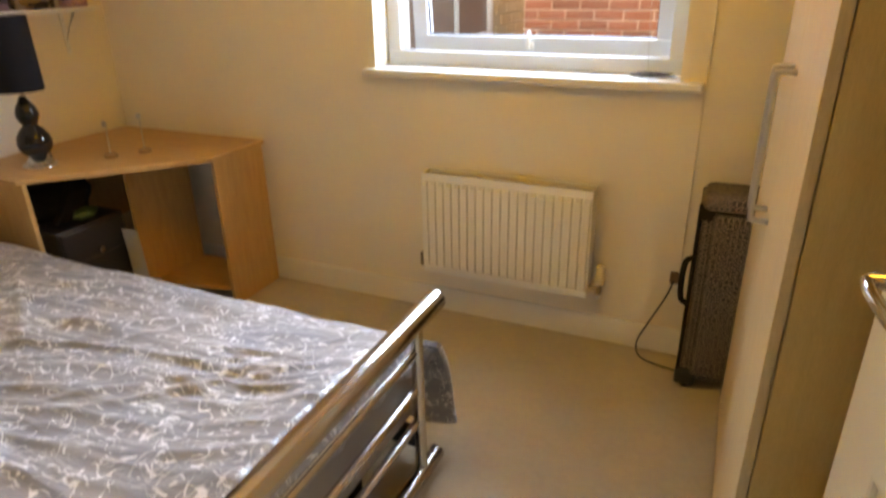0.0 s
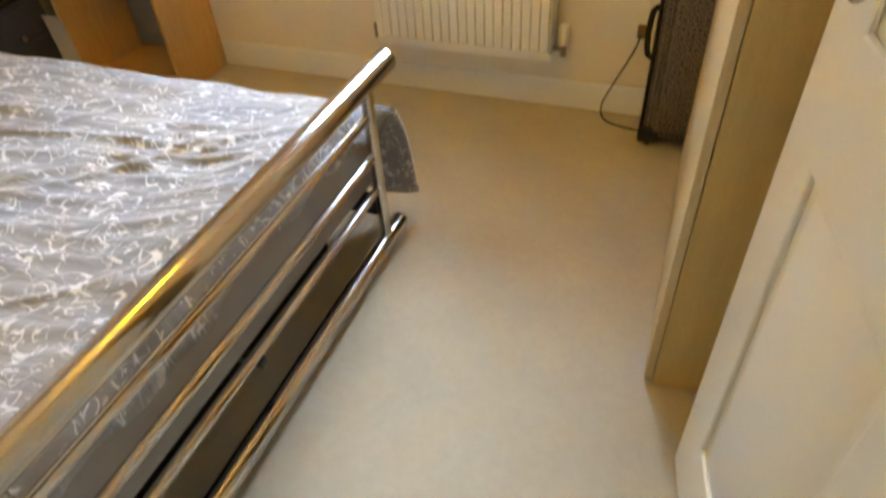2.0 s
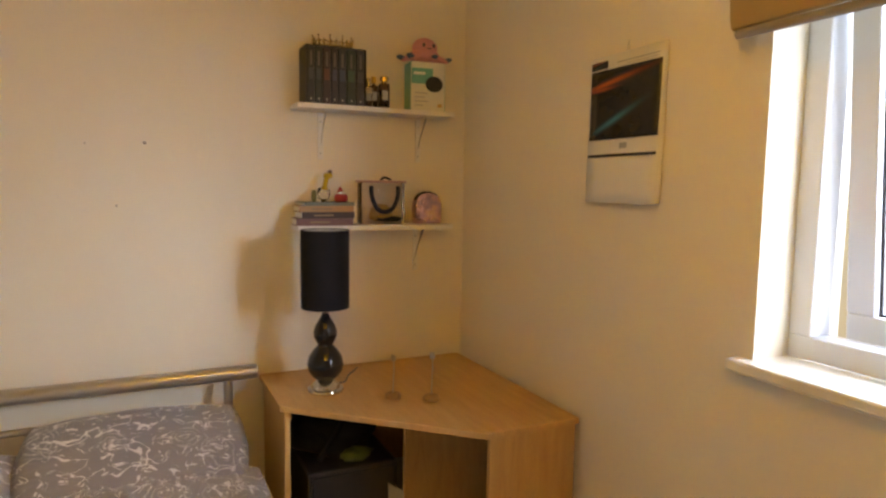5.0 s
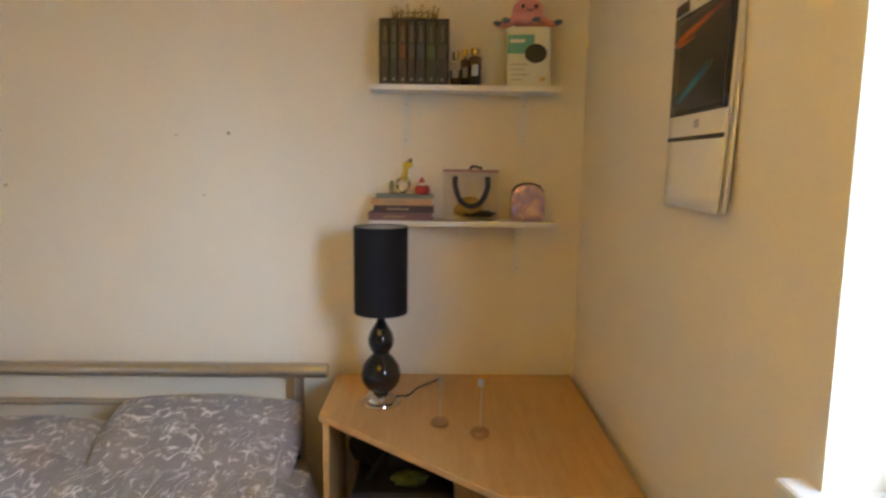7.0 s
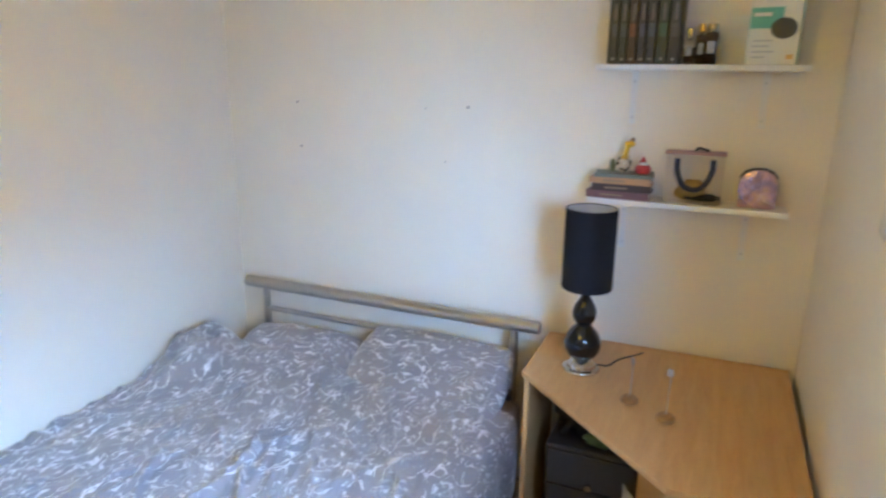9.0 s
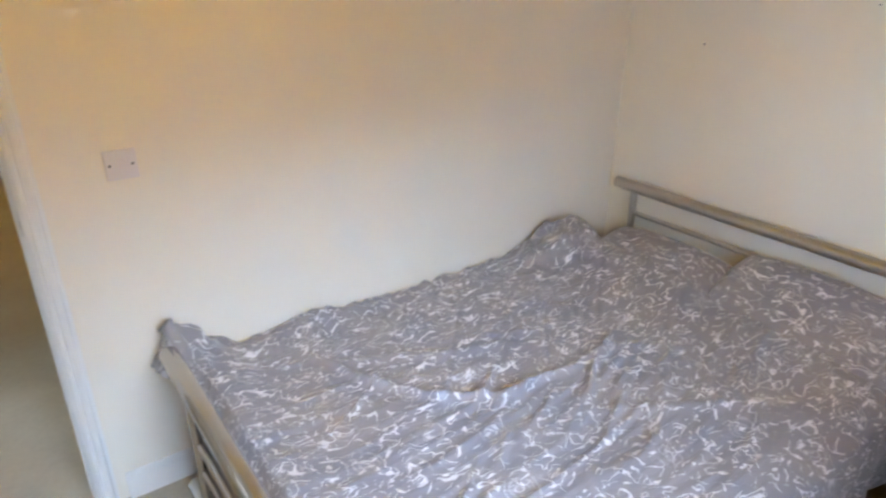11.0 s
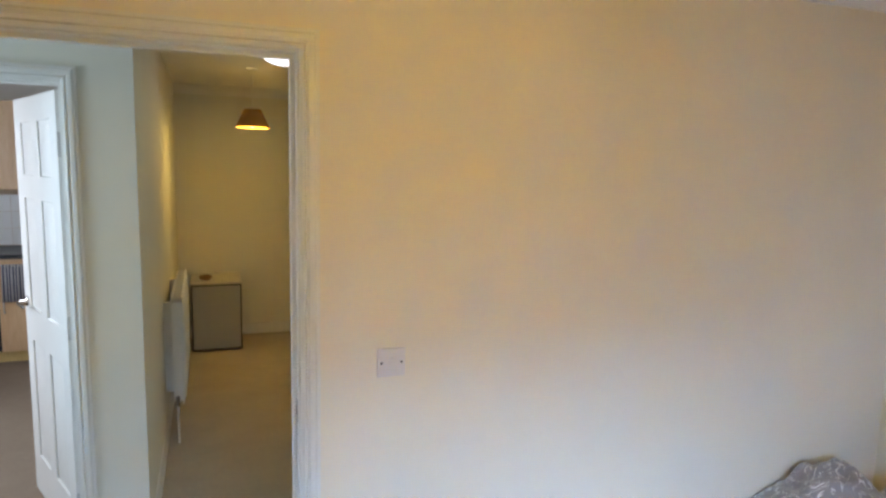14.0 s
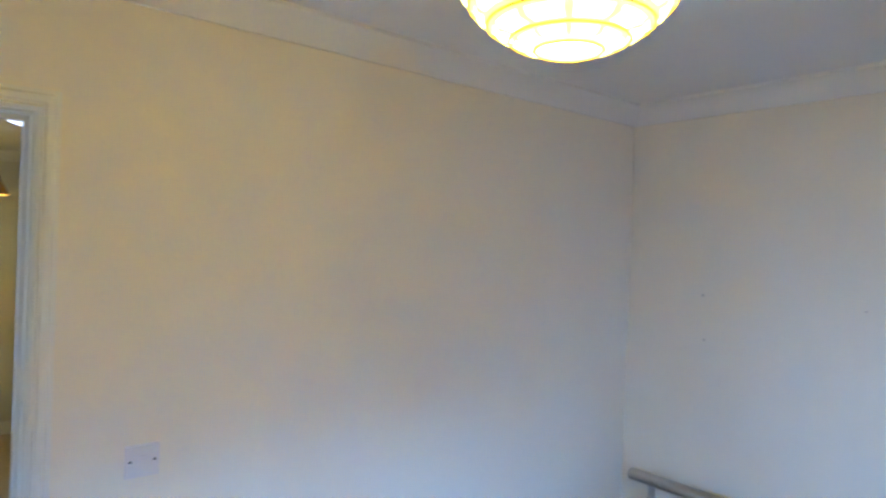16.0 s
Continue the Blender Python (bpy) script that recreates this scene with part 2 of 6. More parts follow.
def brick_material(name, stops, seed=0.0):
    m = material(name, stops[1][1], 0.9)
    n, l, b = nodes(m)
    info = n.new("ShaderNodeObjectInfo")
    geo = n.new("ShaderNodeNewGeometry")
    v = coords(m)
    mixr = n.new("ShaderNodeMath")
    mixr.operation = "ADD"
    l.new(info.outputs["Random"], mixr.inputs[0]), l.new(geo.outputs["Random Per Island"], mixr.inputs[1])
    fr = n.new("ShaderNodeMath")
    fr.operation = "FRACT"
    l.new(mixr.outputs[0], fr.inputs[0])
    base = ramp(m, fr.outputs[0], stops)
    grain = noise_of(m, v, 90, 4, 0.7)
    to_colour(m, mixed(m, 0.5, base, ramp(m, grain, [(0.3, (0.6, 0.6, 0.6)), (0.7, (1, 1, 1))]), "MULTIPLY"))
    bump(m, grain, 0.5, 0.003)
    return m


RED_BRICK = brick_material("red_brick", [(0.0, (0.25, 0.105, 0.062)), (0.4, (0.33, 0.125, 0.070)), (0.75, (0.39, 0.145, 0.080)), (1.0, (0.29, 0.120, 0.075))])
BUFF_BRICK = brick_material("buff_brick", [(0.0, (0.46, 0.32, 0.15)), (0.5, (0.51, 0.36, 0.175)), (1.0, (0.54, 0.39, 0.20))])
MORTAR = painted("pale_mortar", (0.62, 0.46, 0.34), (0.55, 0.40, 0.29), 0.95)
BUFF_MORTAR = painted("buff_mortar", (0.50, 0.37, 0.21), (0.45, 0.33, 0.18), 0.95)


# ---------------------------------------------------------------- builders
def part(name, bm, mat, parent=None, label="", smooth=None):
    me = bpy.data.meshes.new(name)
    if smooth:
        for f in bm.faces:
            f.smooth = True
    bm.normal_update()
    bm.to_mesh(me)
    bm.free()
    me.materials.append(mat)
    ob = new(name, me)
    if smooth and smooth is not True:
        me.set_sharp_from_angle(angle=radians(smooth))
    if parent:
        ob.parent = parent
        ob.matrix_parent_inverse = parent.matrix_basis.inverted()
    if label:
        ob["label"] = label
    return ob


def thing(name, label, category, x=0, y=0, z=0, group="", rz=0, kind=""):
    ob = new(name)
    ob.empty_display_size = 0.05
    ob.matrix_basis = pose(x, y, z, 0, 0, rz)
    return tagged(ob, label, category, group, kind)


def structure(name, bm, mat, label="", smooth=None):
    return tagged(part(name, bm, mat, None, "", smooth), label or name.replace("_", " "), "", "", "structure")


def box(x0, x1, y0, y1, z0, z1, bevel=0.0, bm=None, m=None, seg=2):
    own = bmesh.new()
    bmesh.ops.create_cube(own, size=1, matrix=Matrix.Translation(((x0 + x1) / 2, (y0 + y1) / 2, (z0 + z1) / 2)) @ Matrix.Diagonal((abs(x1 - x0), abs(y1 - y0), abs(z1 - z0), 1)))
    if bevel:
        bmesh.ops.bevel(own, geom=own.edges[:], offset=bevel, segments=seg, profile=0.5, affect="EDGES")
    if m is not None:
        own.transform(m)
    return own if bm is None else join(bm, own)


def join(bm, other):
    me = bpy.data.meshes.new("tmp")
    other.to_mesh(me)
    other.free()
    bm.from_mesh(me)
    bpy.data.meshes.remove(me)
    return bm


def tube(p0, p1, r, seg=20, bm=None, cap=0.003, r2=None):
    """A round bar with slightly rounded ends."""
    p0, p1 = Vector(p0), Vector(p1)
    d = p1 - p0
    L = d.length
    r2 = r if r2 is None else r2
    prof = [(0.0, 0.0), (max(r - cap, r * 0.4), 0.0), (r, cap), (r2, L - cap), (max(r2 - cap, r2 * 0.4), L), (0.0, L)]
    own = lathe(prof, seg)
    own.transform(Matrix.Translation(p0) @ d.to_track_quat("Z", "Y").to_matrix().to_4x4())
    return own if bm is None else join(bm, own)


def lathe(profile, seg=32, at=(0, 0, 0)):
    bm = bmesh.new()
    rings = []
    for r, z in profile:
        if r < 1e-6:
            rings.append([bm.verts.new((at[0], at[1], at[2] + z))])
        else:
            rings.append([bm.verts.new((at[0] + r * math.cos(2 * math.pi * i / seg), at[1] + r * math.sin(2 * math.pi * i / seg), at[2] + z)) for i in range(seg)])
    for a, b in zip(rings, rings[1:]):
        for i in range(seg):
            k = (i + 1) % seg
            vs = [a[i % len(a)], a[k % len(a)], b[k % len(b)], b[i % len(b)]]
            vs = list(dict.fromkeys(vs))
            if len(vs) > 2:
                bm.faces.new(vs)
    return bm


def sweep(points, r, seg=10, bm=None):
    """A cord or bent bar through points."""
    own = bmesh.new()
    pts = [Vector(p) for p in points]
    rings, side = [], None
    for i, p in enumerate(pts):
        d = (pts[min(i + 1, len(pts) - 1)] - pts[max(i - 1, 0)]).normalized()
        if side is None:
            side = d.orthogonal().normalized()
        side = (side - d * side.dot(d)).normalized()
        up = d.cross(side)
        rings.append([own.verts.new(p + r * (math.cos(2 * math.pi * k / seg) * side + math.sin(2 * math.pi * k / seg) * up)) for k in range(seg)])
    for a, b in zip(rings, rings[1:]):
        for k in range(seg):
            own.faces.new((a[k], a[(k + 1) % seg], b[(k + 1) % seg], b[k]))
    own.faces.new(rings[0][::-1]), own.faces.new(rings[-1])
    return own if bm is None else join(bm, own)


def curve_points(ctrl, n=8):
    """Catmull-Rom through control points."""
    c = [Vector(p) for p in ctrl]
    c = [2 * c[0] - c[1]] + c + [2 * c[-1] - c[-2]]
    out = []
    for i in range(1, len(c) - 2):
        for k in range(n):
            t = k / n
            a, b, d, e = c[i - 1 : i + 3]
            out.append(0.5 * (2 * b + (d - a) * t + (2 * a - 5 * b + 4 * d - e) * t * t + (3 * b - a - 3 * d + e) * t**3))
    return out + [c[-2]]


def prism(outline, z0, z1, bevel=0.0):
    bm = bmesh.new()
    low = [bm.verts.new((x, y, z0)) for x, y in outline]
    top = [bm.verts.new((x, y, z1)) for x, y in outline]
    bm.faces.new(low[::-1]), bm.faces.new(top)
    n = len(outline)
    for i in range(n):
        bm.faces.new((low[i], low[(i + 1) % n], top[(i + 1) % n], top[i]))
    bmesh.ops.recalc_face_normals(bm, faces=bm.faces[:])
    if bevel:
        bmesh.ops.bevel(bm, geom=bm.edges[:], offset=bevel, segments=2, profile=0.5, affect="EDGES")
    return bm


def extrude_profile(profile, a, b, axis):
    """A moulding: profile of (out, z) drawn along x or y from a to b, with out measured from 0."""
    bm = bmesh.new()
    ends = []
    for t in (a, b):
        ends.append([bm.verts.new((t, o, z) if axis == "x" else (o, t, z)) for o, z in profile])
    n = len(profile)
    for i in range(n):
        k = (i + 1) % n
        bm.faces.new((ends[0][i], ends[0][k], ends[1][k], ends[1][i]))
    bm.faces.new(ends[0][::-1]), bm.faces.new(ends[1])
    bmesh.ops.recalc_face_normals(bm, faces=bm.faces[:])
    return bm


# ---------------------------------------------------------------- the room
D = 2.40       # window wall
H = 2.40       # ceiling
E = 3.62       # east wall
WX0, WX1, WZ0, WZ1 = 1.467, 2.62, 1.03, 2.08     # window opening
DX0, DX1, DH = 2.40, 3.17, 2.0                   # bedroom door opening

structure("floor", box(-0.15, 3.8, -0.02, D + 0.3, -0.12, 0.0), CARPET, "beige cut-pile bedroom carpet")
structure("floor_hall", box(1.4, 3.8, -5.1, -0.026, -0.12, 0.0), CARPET, "beige hall carpet")
structure("wall_west", box(-0.15, 0.0, -0.12, D + 0.3, 0, H), WALL, "magnolia painted bedroom wall")
bm = box(0.0, WX0, D, D + 0.3, 0, H)
box(WX1, E, D, D + 0.3, 0, H, bm=bm)
box(WX0, WX1, D, D + 0.3, 0, WZ0 - 0.03, bm=bm)
box(WX0, WX1, D, D + 0.3, WZ1, H, bm=bm)
structure("wall_north", bm, WALL, "magnolia painted wall around the window")
bm = box(0.0, DX0 - 0.03, -0.12, 0.0, 0, H)
box(DX1 + 0.03, E, -0.12, 0.0, 0, H, bm=bm)
box(DX0 - 0.03, DX1 + 0.03, -0.12, 0.0, DH + 0.03, H, bm=bm)
structure("wall_south", bm, WALL, "magnolia painted wall with the doorway")
structure("wall_east", box(E, E + 0.15, -0.12, D + 0.3, 0, H), WALL, "magnolia painted wall behind the wardrobe")
structure("ceiling", box(-0.15, E + 0.15, -0.12, D + 0.3, H, H + 0.12), CEILING, "white bedroom ceiling")

# coving round the ceiling
COVE = [(0.0, H - 0.085), (0.012, H - 0.085), (0.016, H - 0.07), (0.03, H - 0.045), (0.052, H - 0.022), (0.08, H - 0.012), (0.084, H), (0.0, H)]
for nm, axis, a, b, m in (
    ("coving_south", "x", 0.0, E, pose(0, 0.0, 0)),
    ("coving_west", "y", 0.0, D, pose(0.0, 0, 0)),
    ("coving_north", "x", -E, 0.0, pose(0, D, 0, 0, 0, 180)),
    ("coving_east", "y", -D, 0.0, pose(E, 0, 0, 0, 0, 180)),
):
    bm = extrude_profile(COVE, a, b, axis)
    bm.transform(m)
    structure(nm, bm, CEILING, "white plaster coving", 40)

# skirting boards
SKIRT = [(0.0, 0.0), (0.016, 0.0), (0.016, 0.072), (0.013, 0.078), (0.013, 0.083), (0.009, 0.095), (0.006, 0.102), (0.0, 0.104)]
for nm, axis, a, b, m in (
    ("baseboard_south", "x", 0.0, DX0 - 0.09, pose(0, 0.0, 0)),
    ("baseboard_south_east", "x", DX1 + 0.09, E, pose(0, 0.0, 0)),
    ("baseboard_west", "y", 0.0, D, pose(0.0, 0, 0)),
    ("baseboard_north", "x", -E, 0.0, pose(0, D, 0, 0, 0, 180)),
    ("baseboard_east", "y", -D, 0.0, pose(E, 0, 0, 0, 0, 180)),
):
    bm = extrude_profile(SKIRT, a, b, axis)
    bm.transform(m)
    structure(nm, bm, GLOSS, "white moulded skirting board", 35)

# door lining, stops and architraves
ARCH = [(0.0, 0.0), (0.014, 0.0), (0.018, 0.009), (0.011, 0.016), (0.018, 0.024), (0.018, 0.036), (0.010, 0.044), (0.009, 0.053), (0.0, 0.053)]


def architrave(name, x0, x1, top, y, face):
    """Moulded casing round an opening, on the wall plane y, facing +1 or -1 along y."""
    bm = bmesh.new()
    path = [((x0, 0.0), (-1, 0)), ((x0, top), (-1, 1)), ((x1, top), (1, 1)), ((x1, 0.0), (1, 0))]
    rows = []
    for (px, pz), (ux, uz) in path:
        rows.append([bm.verts.new((px + ux * w, y + face * o, pz + uz * w)) for o, w in ARCH])
    n = len(ARCH)
    for a, b in zip(rows, rows[1:]):
        for i in range(n):
            k = (i + 1) % n
            bm.faces.new((a[i], a[k], b[k], b[i]))
    bm.faces.new(rows[0]), bm.faces.new(rows[-1][::-1])
    bmesh.ops.recalc_face_normals(bm, faces=bm.faces[:])
    return structure(name, bm, GLOSS, "white moulded door architrave", 30)


def lining(name, x0, x1, y0, y1, top, t=0.03, stop=None):
    bm = box(x0 - t, x0, y0, y1, 0, top + t)
    box(x1, x1 + t, y0, y1, 0, top + t, bm=bm)
    box(x0, x1, y0, y1, top, top + t, bm=bm)
    if stop:
        box(x0, x0 + 0.012, stop[0], stop[1], 0, top - 0.012, bm=bm)
        box(x1 - 0.012, x1, stop[0], stop[1], 0, top - 0.012, bm=bm)
        box(x0, x1, stop[0], stop[1], top - 0.012, top, bm=bm)
    return structure(name, bm, GLOSS, "white painted door lining")


lining("door_lining_bedroom", DX0, DX1, -0.121, 0.001, DH, stop=(-0.075, -0.045))
architrave("trim_bedroom_door", DX0 - 0.006, DX1 + 0.006, DH + 0.006, 0.001, 1)
architrave("trim_bedroom_door_hall", DX0 - 0.006, DX1 + 0.006, DH + 0.006, -0.121, -1)
structure("threshold_strip", box(DX0, DX1, -0.045, -0.005, 0.0005, 0.006, 0.002), STEEL, "metal carpet threshold strip")
strike = thing("strike_plate", "small steel latch strike plate on the door lining", "strike plate", DX0, -0.03, 1.0)
part("plate", box(DX0 + 0.0005, DX0 + 0.003, -0.044, -0.018, 0.970, 1.035, 0.0008), STEEL, strike)
part("latch_hole", box(DX0 + 0.0028, DX0 + 0.0036, -0.038, -0.026, 0.990, 1.015), BLACK, strike)


# ---------------------------------------------------------------- window
def frame_bars(x0, x1, z0, z1, w, y0, y1, bevel=0.004):
    bm = box(x0, x1, y0, y1, z0, z0 + w, bevel)
    box(x0, x1, y0, y1, z1 - w, z1, bevel, bm=bm)
    box(x0, x0 + w, y0, y1, z0 + w, z1 - w, bevel, bm=bm)
    box(x1 - w, x1, y0, y1, z0 + w, z1 - w, bevel, bm=bm)
    return bm


win = thing("window_1", "white plastic top-hung window, slightly open above the radiator", "window", 2.04, D + 0.14, WZ0, kind="structure")
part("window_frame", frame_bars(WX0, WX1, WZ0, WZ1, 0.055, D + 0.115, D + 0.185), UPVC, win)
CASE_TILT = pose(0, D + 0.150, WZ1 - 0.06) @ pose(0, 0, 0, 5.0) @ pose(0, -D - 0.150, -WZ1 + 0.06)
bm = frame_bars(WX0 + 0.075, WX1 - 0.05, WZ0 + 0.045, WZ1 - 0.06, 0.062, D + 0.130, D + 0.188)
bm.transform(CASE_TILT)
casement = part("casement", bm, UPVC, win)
bm = box(WX0 + 0.134, WX1 - 0.109, D + 0.158, D + 0.162, WZ0 + 0.104, WZ1 - 0.119)
bm.transform(CASE_TILT)
pane = part("pane", bm, PANE, casement)
pane.visible_shadow = False
bm = frame_bars(WX0 + 0.134, WX1 - 0.109, WZ0 + 0.104, WZ1 - 0.119, 0.007, D + 0.150, D + 0.157, 0.001)
bm.transform(CASE_TILT)
part("gasket", bm, BLACK, casement)
bm = box(2.025, 2.055, D + 0.112, D + 0.132, WZ0 + 0.062, WZ0 + 0.088, 0.004)
box(2.034, 2.046, D + 0.100, D + 0.114, WZ0 + 0.066, WZ0 + 0.135, 0.004, bm=bm)
bm.transform(CASE_TILT)
part("window_handle", bm, GLOSS, casement)
structure("window_sill", box(WX0 - 0.045, WX1 + 0.075, D - 0.042, D + 0.118, WZ0 - 0.03, WZ0, 0.007), GLOSS, "white gloss window board")

# roman blind, drawn up
blind = thing("roman_blind", "tan fabric roman blind drawn up over the window", "blind", 2.02, D - 0.05, 1.76)
bm = bmesh.new()
prof = [(0.0, 2.20), (0.022, 2.19), (0.036, 2.02), (0.040, 1.965), (0.064, 1.945), (0.060, 1.86), (0.054, 1.795), (0.048, 1.775), (0.038, 1.772), (0.032, 1.80), (0.024, 1.90), (0.010, 1.97), (0.0, 2.02)]
xs = np.linspace(1.40, 2.69, 14)
rows = []
for i, x in enumerate(xs):
    rows.append([bm.verts.new((x, D - 0.006 - o - 0.003 * math.sin(i * 1.7 + z * 9), z + 0.003 * math.sin(i * 0.9))) for o, z in prof])
for a, b in zip(rows, rows[1:]):
    for k in range(len(prof)):
        q = (k + 1) % len(prof)
        bm.faces.new((a[k], a[q], b[q], b[k]))
bm.faces.new(rows[0][::-1]), bm.faces.new(rows[-1])
bmesh.ops.recalc_face_normals(bm, faces=bm.faces[:])
part("fabric_fold", bm, BLIND, blind, "", 50)
part("hem_bar", tube((1.41, D - 0.047, 1.762), (2.68, D - 0.047, 1.762), 0.011, 12), BLIND_EDGE, blind, "grey-brown weighted hem", 40)
part("head_rail", box(1.405, 2.685, D - 0.034, D - 0.002, 2.19, 2.225, 0.003), GLOSS, blind)
cord = thing("blind_cord", "tangled thin dark blind cord on the sill", "cord", 2.55, D + 0.03, WZ0)
pts = []
for i in range(40):
    a = i * 0.75
    pts.append((2.53 + 0.075 * math.cos(a * 1.3) * math.sin(a * 0.31 + 1), D + 0.03 + 0.03 * math.sin(a * 1.9), WZ0 + 0.004 + 0.014 * abs(math.sin(a * 0.83))))
part("loop", sweep(curve_points(pts, 3), 0.0015, 5), BLACK, cord, "", True)
part("hanging_cord", sweep(curve_points([(2.50, D - 0.01, 1.78), (2.497, D + 0.02, 1.5), (2.502, D + 0.03, 1.2), (2.512, D + 0.03, WZ0 + 0.02)]), 0.001, 5), SHADE_IN, cord, "", True)


# ---------------------------------------------------------------- radiators
def radiator(name, label, length, height, m, to_wall=False, deep=0.062, gap=0.004):
    """A pressed steel panel with vertical flutes, a top grille and valves; runs along x, its back at y=0."""
    rad = thing(name, label, "radiator")
    bm = bmesh.new()
    n = max(4, round(length / 0.034))
    prof = []
    for i in range(n):
        c = length * (i + 0.5) / n
        w = length / n
        prof += [(c - w * 0.5, 0.0), (c - w * 0.36, 0.0), (c - w * 0.26, 0.013), (c + w * 0.26, 0.013), (c + w * 0.36, 0.0)]
    prof.append((length, 0.0))
    for side, (y, d) in enumerate(((-deep, -1),)):
        cols = []
        for x, o in prof:
            col = []
            for z, s in ((0.0, 0), (0.03, 0), (0.045, 1), (height - 0.045, 1), (height - 0.03, 0), (height, 0)):
                col.append(bm.verts.new((x, y + 0.009 - o * s - 0.009 * (0 if s else 0), z)))
            cols.append(col)
        for a, b in zip(cols, cols[1:]):
            for k in range(5):
                bm.faces.new((a[k], b[k], b[k + 1], a[k + 1]))
    bmesh.ops.recalc_face_normals(bm, faces=bm.faces[:])
    bm.transform(m)
    part("front_panel", bm, RAD, rad, "", 30)
    bm = box(0, length, 0.010 - deep, 0.016 - deep, 0, height, 0.001)
    box(0, 0.003, 0.006 - deep, -0.012, 0.02, height - 0.004, bm=bm)
    box(length - 0.003, length, 0.006 - deep, -0.012, 0.02, height - 0.004, bm=bm)
    box(0.01, length - 0.01, -0.018, -0.012, 0.02, height - 0.02, bm=bm)
    bm.transform(m)
    part("rear_panel", bm, RAD, rad)
    bm = box(0, length, 0.006 - deep, 0.012 - deep, height - 0.006, height + 0.003, 0.001)
    box(0, length, -0.016, -0.010, height - 0.006, height + 0.003, 0.001, bm=bm)
    k = int(length / 0.022)
    for i in range(k + 1):
        x = length * i / k
        box(max(0, x - 0.0012), min(length, x + 0.0012), 0.012 - deep, -0.016, height - 0.026, height - 0.014, bm=bm)
    bm.transform(m)
    part("top_grille", bm, RAD, rad)
    bm = tube((-0.035, -0.035, 0.03), (0.005, -0.035, 0.03), 0.010, 12)
    tube((-0.032, -0.035, 0.0), (-0.032, -0.035, 0.062), 0.011, 12, bm=bm)
    bm.transform(m)
    part("lockshield_valve", bm, CHROME, rad, "chrome lockshield valve", 40)
    bm = tube((length - 0.005, -0.035, 0.03), (length + 0.045, -0.035, 0.03), 0.010, 12)
    tube((length + 0.036, -0.035, 0.0), (length + 0.036, -0.035, 0.048), 0.012, 12, bm=bm)
    bm.transform(m)
    part("valve_body", bm, CHROME, rad, "chrome valve body", 40)
    bm = lathe([(0, 0.045), (0.017, 0.046), (0.019, 0.055), (0.0195, 0.075), (0.017, 0.078), (0.0195, 0.081), (0.019, 0.112), (0.015, 0.120), (0, 0.121)], 16, (length + 0.036, -0.035, 0))
    bm.transform(m)
    part("thermostat_knob", bm, GLOSS, rad, "white thermostatic knob", 40)
    for x in (-0.032, length + 0.036):
        bm = sweep(curve_points([(x, -0.035, 0.002), (x, -0.034, -0.008), (x, -0.024, -0.016), (x, -0.002, -0.017)], 4), 0.0075, 10) if to_wall else tube((x, -0.035, -m.translation.z), (x, -0.035, 0.002), 0.0075, 10)
        bm.transform(m)
        part("pipe", bm, GLOSS, rad, "", 40)
    for x in (0.12, length - 0.12):
        bm = box(x - 0.02, x + 0.02, -0.013, gap, 0.05, height - 0.05)
        bm.transform(m)
        part("wall_bracket", bm, RAD, rad)
    return rad


radiator("radiator", "cream-white ribbed panel radiator under the window", 0.685, 0.430, pose(1.700, D - 0.005, 0.216), True, 0.100)


# ---------------------------------------------------------------- bed
BX0, BX1, BY0, BY1 = 0.092, 2.124, 0.106, 1.515
bed = thing("bed", "double bed with tubular chrome head and foot rails", "bed", 1.1, 0.8, 0)
part("foot_top_rail", tube((BX1, BY0, 0.556), (BX1, BY1, 0.556), 0.030, 28, cap=0.005), CHROME, bed, "thick polished chrome tube", 40)
for y in (0.284, 1.392):
    part("foot_post", tube((BX1 - 0.002, y, 0.03), (BX1 - 0.002, y, 0.54), 0.017, 18), CHROME, bed, "", 40)
for z in (0.458, 0.338, 0.232):
    part("foot_bar", tube((BX1 - 0.006, 0.215, z), (BX1 - 0.006, 1.40, z), 0.0125, 16), CHROME, bed, "", 40)
part("foot_bottom_rail", tube((BX1, 0.12, 0.050), (BX1, 1.49, 0.050), 0.026, 22, cap=0.005), CHROME, bed, "", 40)
part("head_top_rail", tube((BX0, BY0, 0.732), (BX0, BY1, 0.732), 0.026, 28, cap=0.005), NICKEL, bed, "brushed metal tube", 40)
for y in (0.215, 1.412):
    part("head_post", tube((BX0, y, 0.0), (BX0, y, 0.72), 0.016, 18), NICKEL, bed, "", 40)
for z in (0.613, 0.517, 0.40):
    part("head_bar", tube((BX0, 0.21, z), (BX0, 1.42, z), 0.0115, 16), NICKEL, bed, "", 40)
for y in (0.215, 1.405):
    part("side_rail", box(BX0, BX1 - 0.02, y - 0.012, y + 0.012, 0.13, 0.195, 0.004), BLACK, bed)
for x in (0.5, 1.1, 1.7):
    part("slat", box(x - 0.04, x + 0.04, 0.22, 1.40, 0.182, 0.199, 0.003), BEECH, bed)
for y in (0.235, 1.392):
    part("rail_bracket", box(BX0 + 0.010, BX0 + 0.048, y - 0.020, y + 0.024, 0.10, 0.46, 0.005), BLACK, bed, "black plastic rail bracket")
part("leg", tube((0.9, 0.8, 0.0), (0.9, 0.8, 0.182), 0.02, 12), BLACK, bed)
part("centre_rail", box(BX0, BX1 - 0.02, 0.79, 0.81, 0.160, 0.181), BLACK, bed)
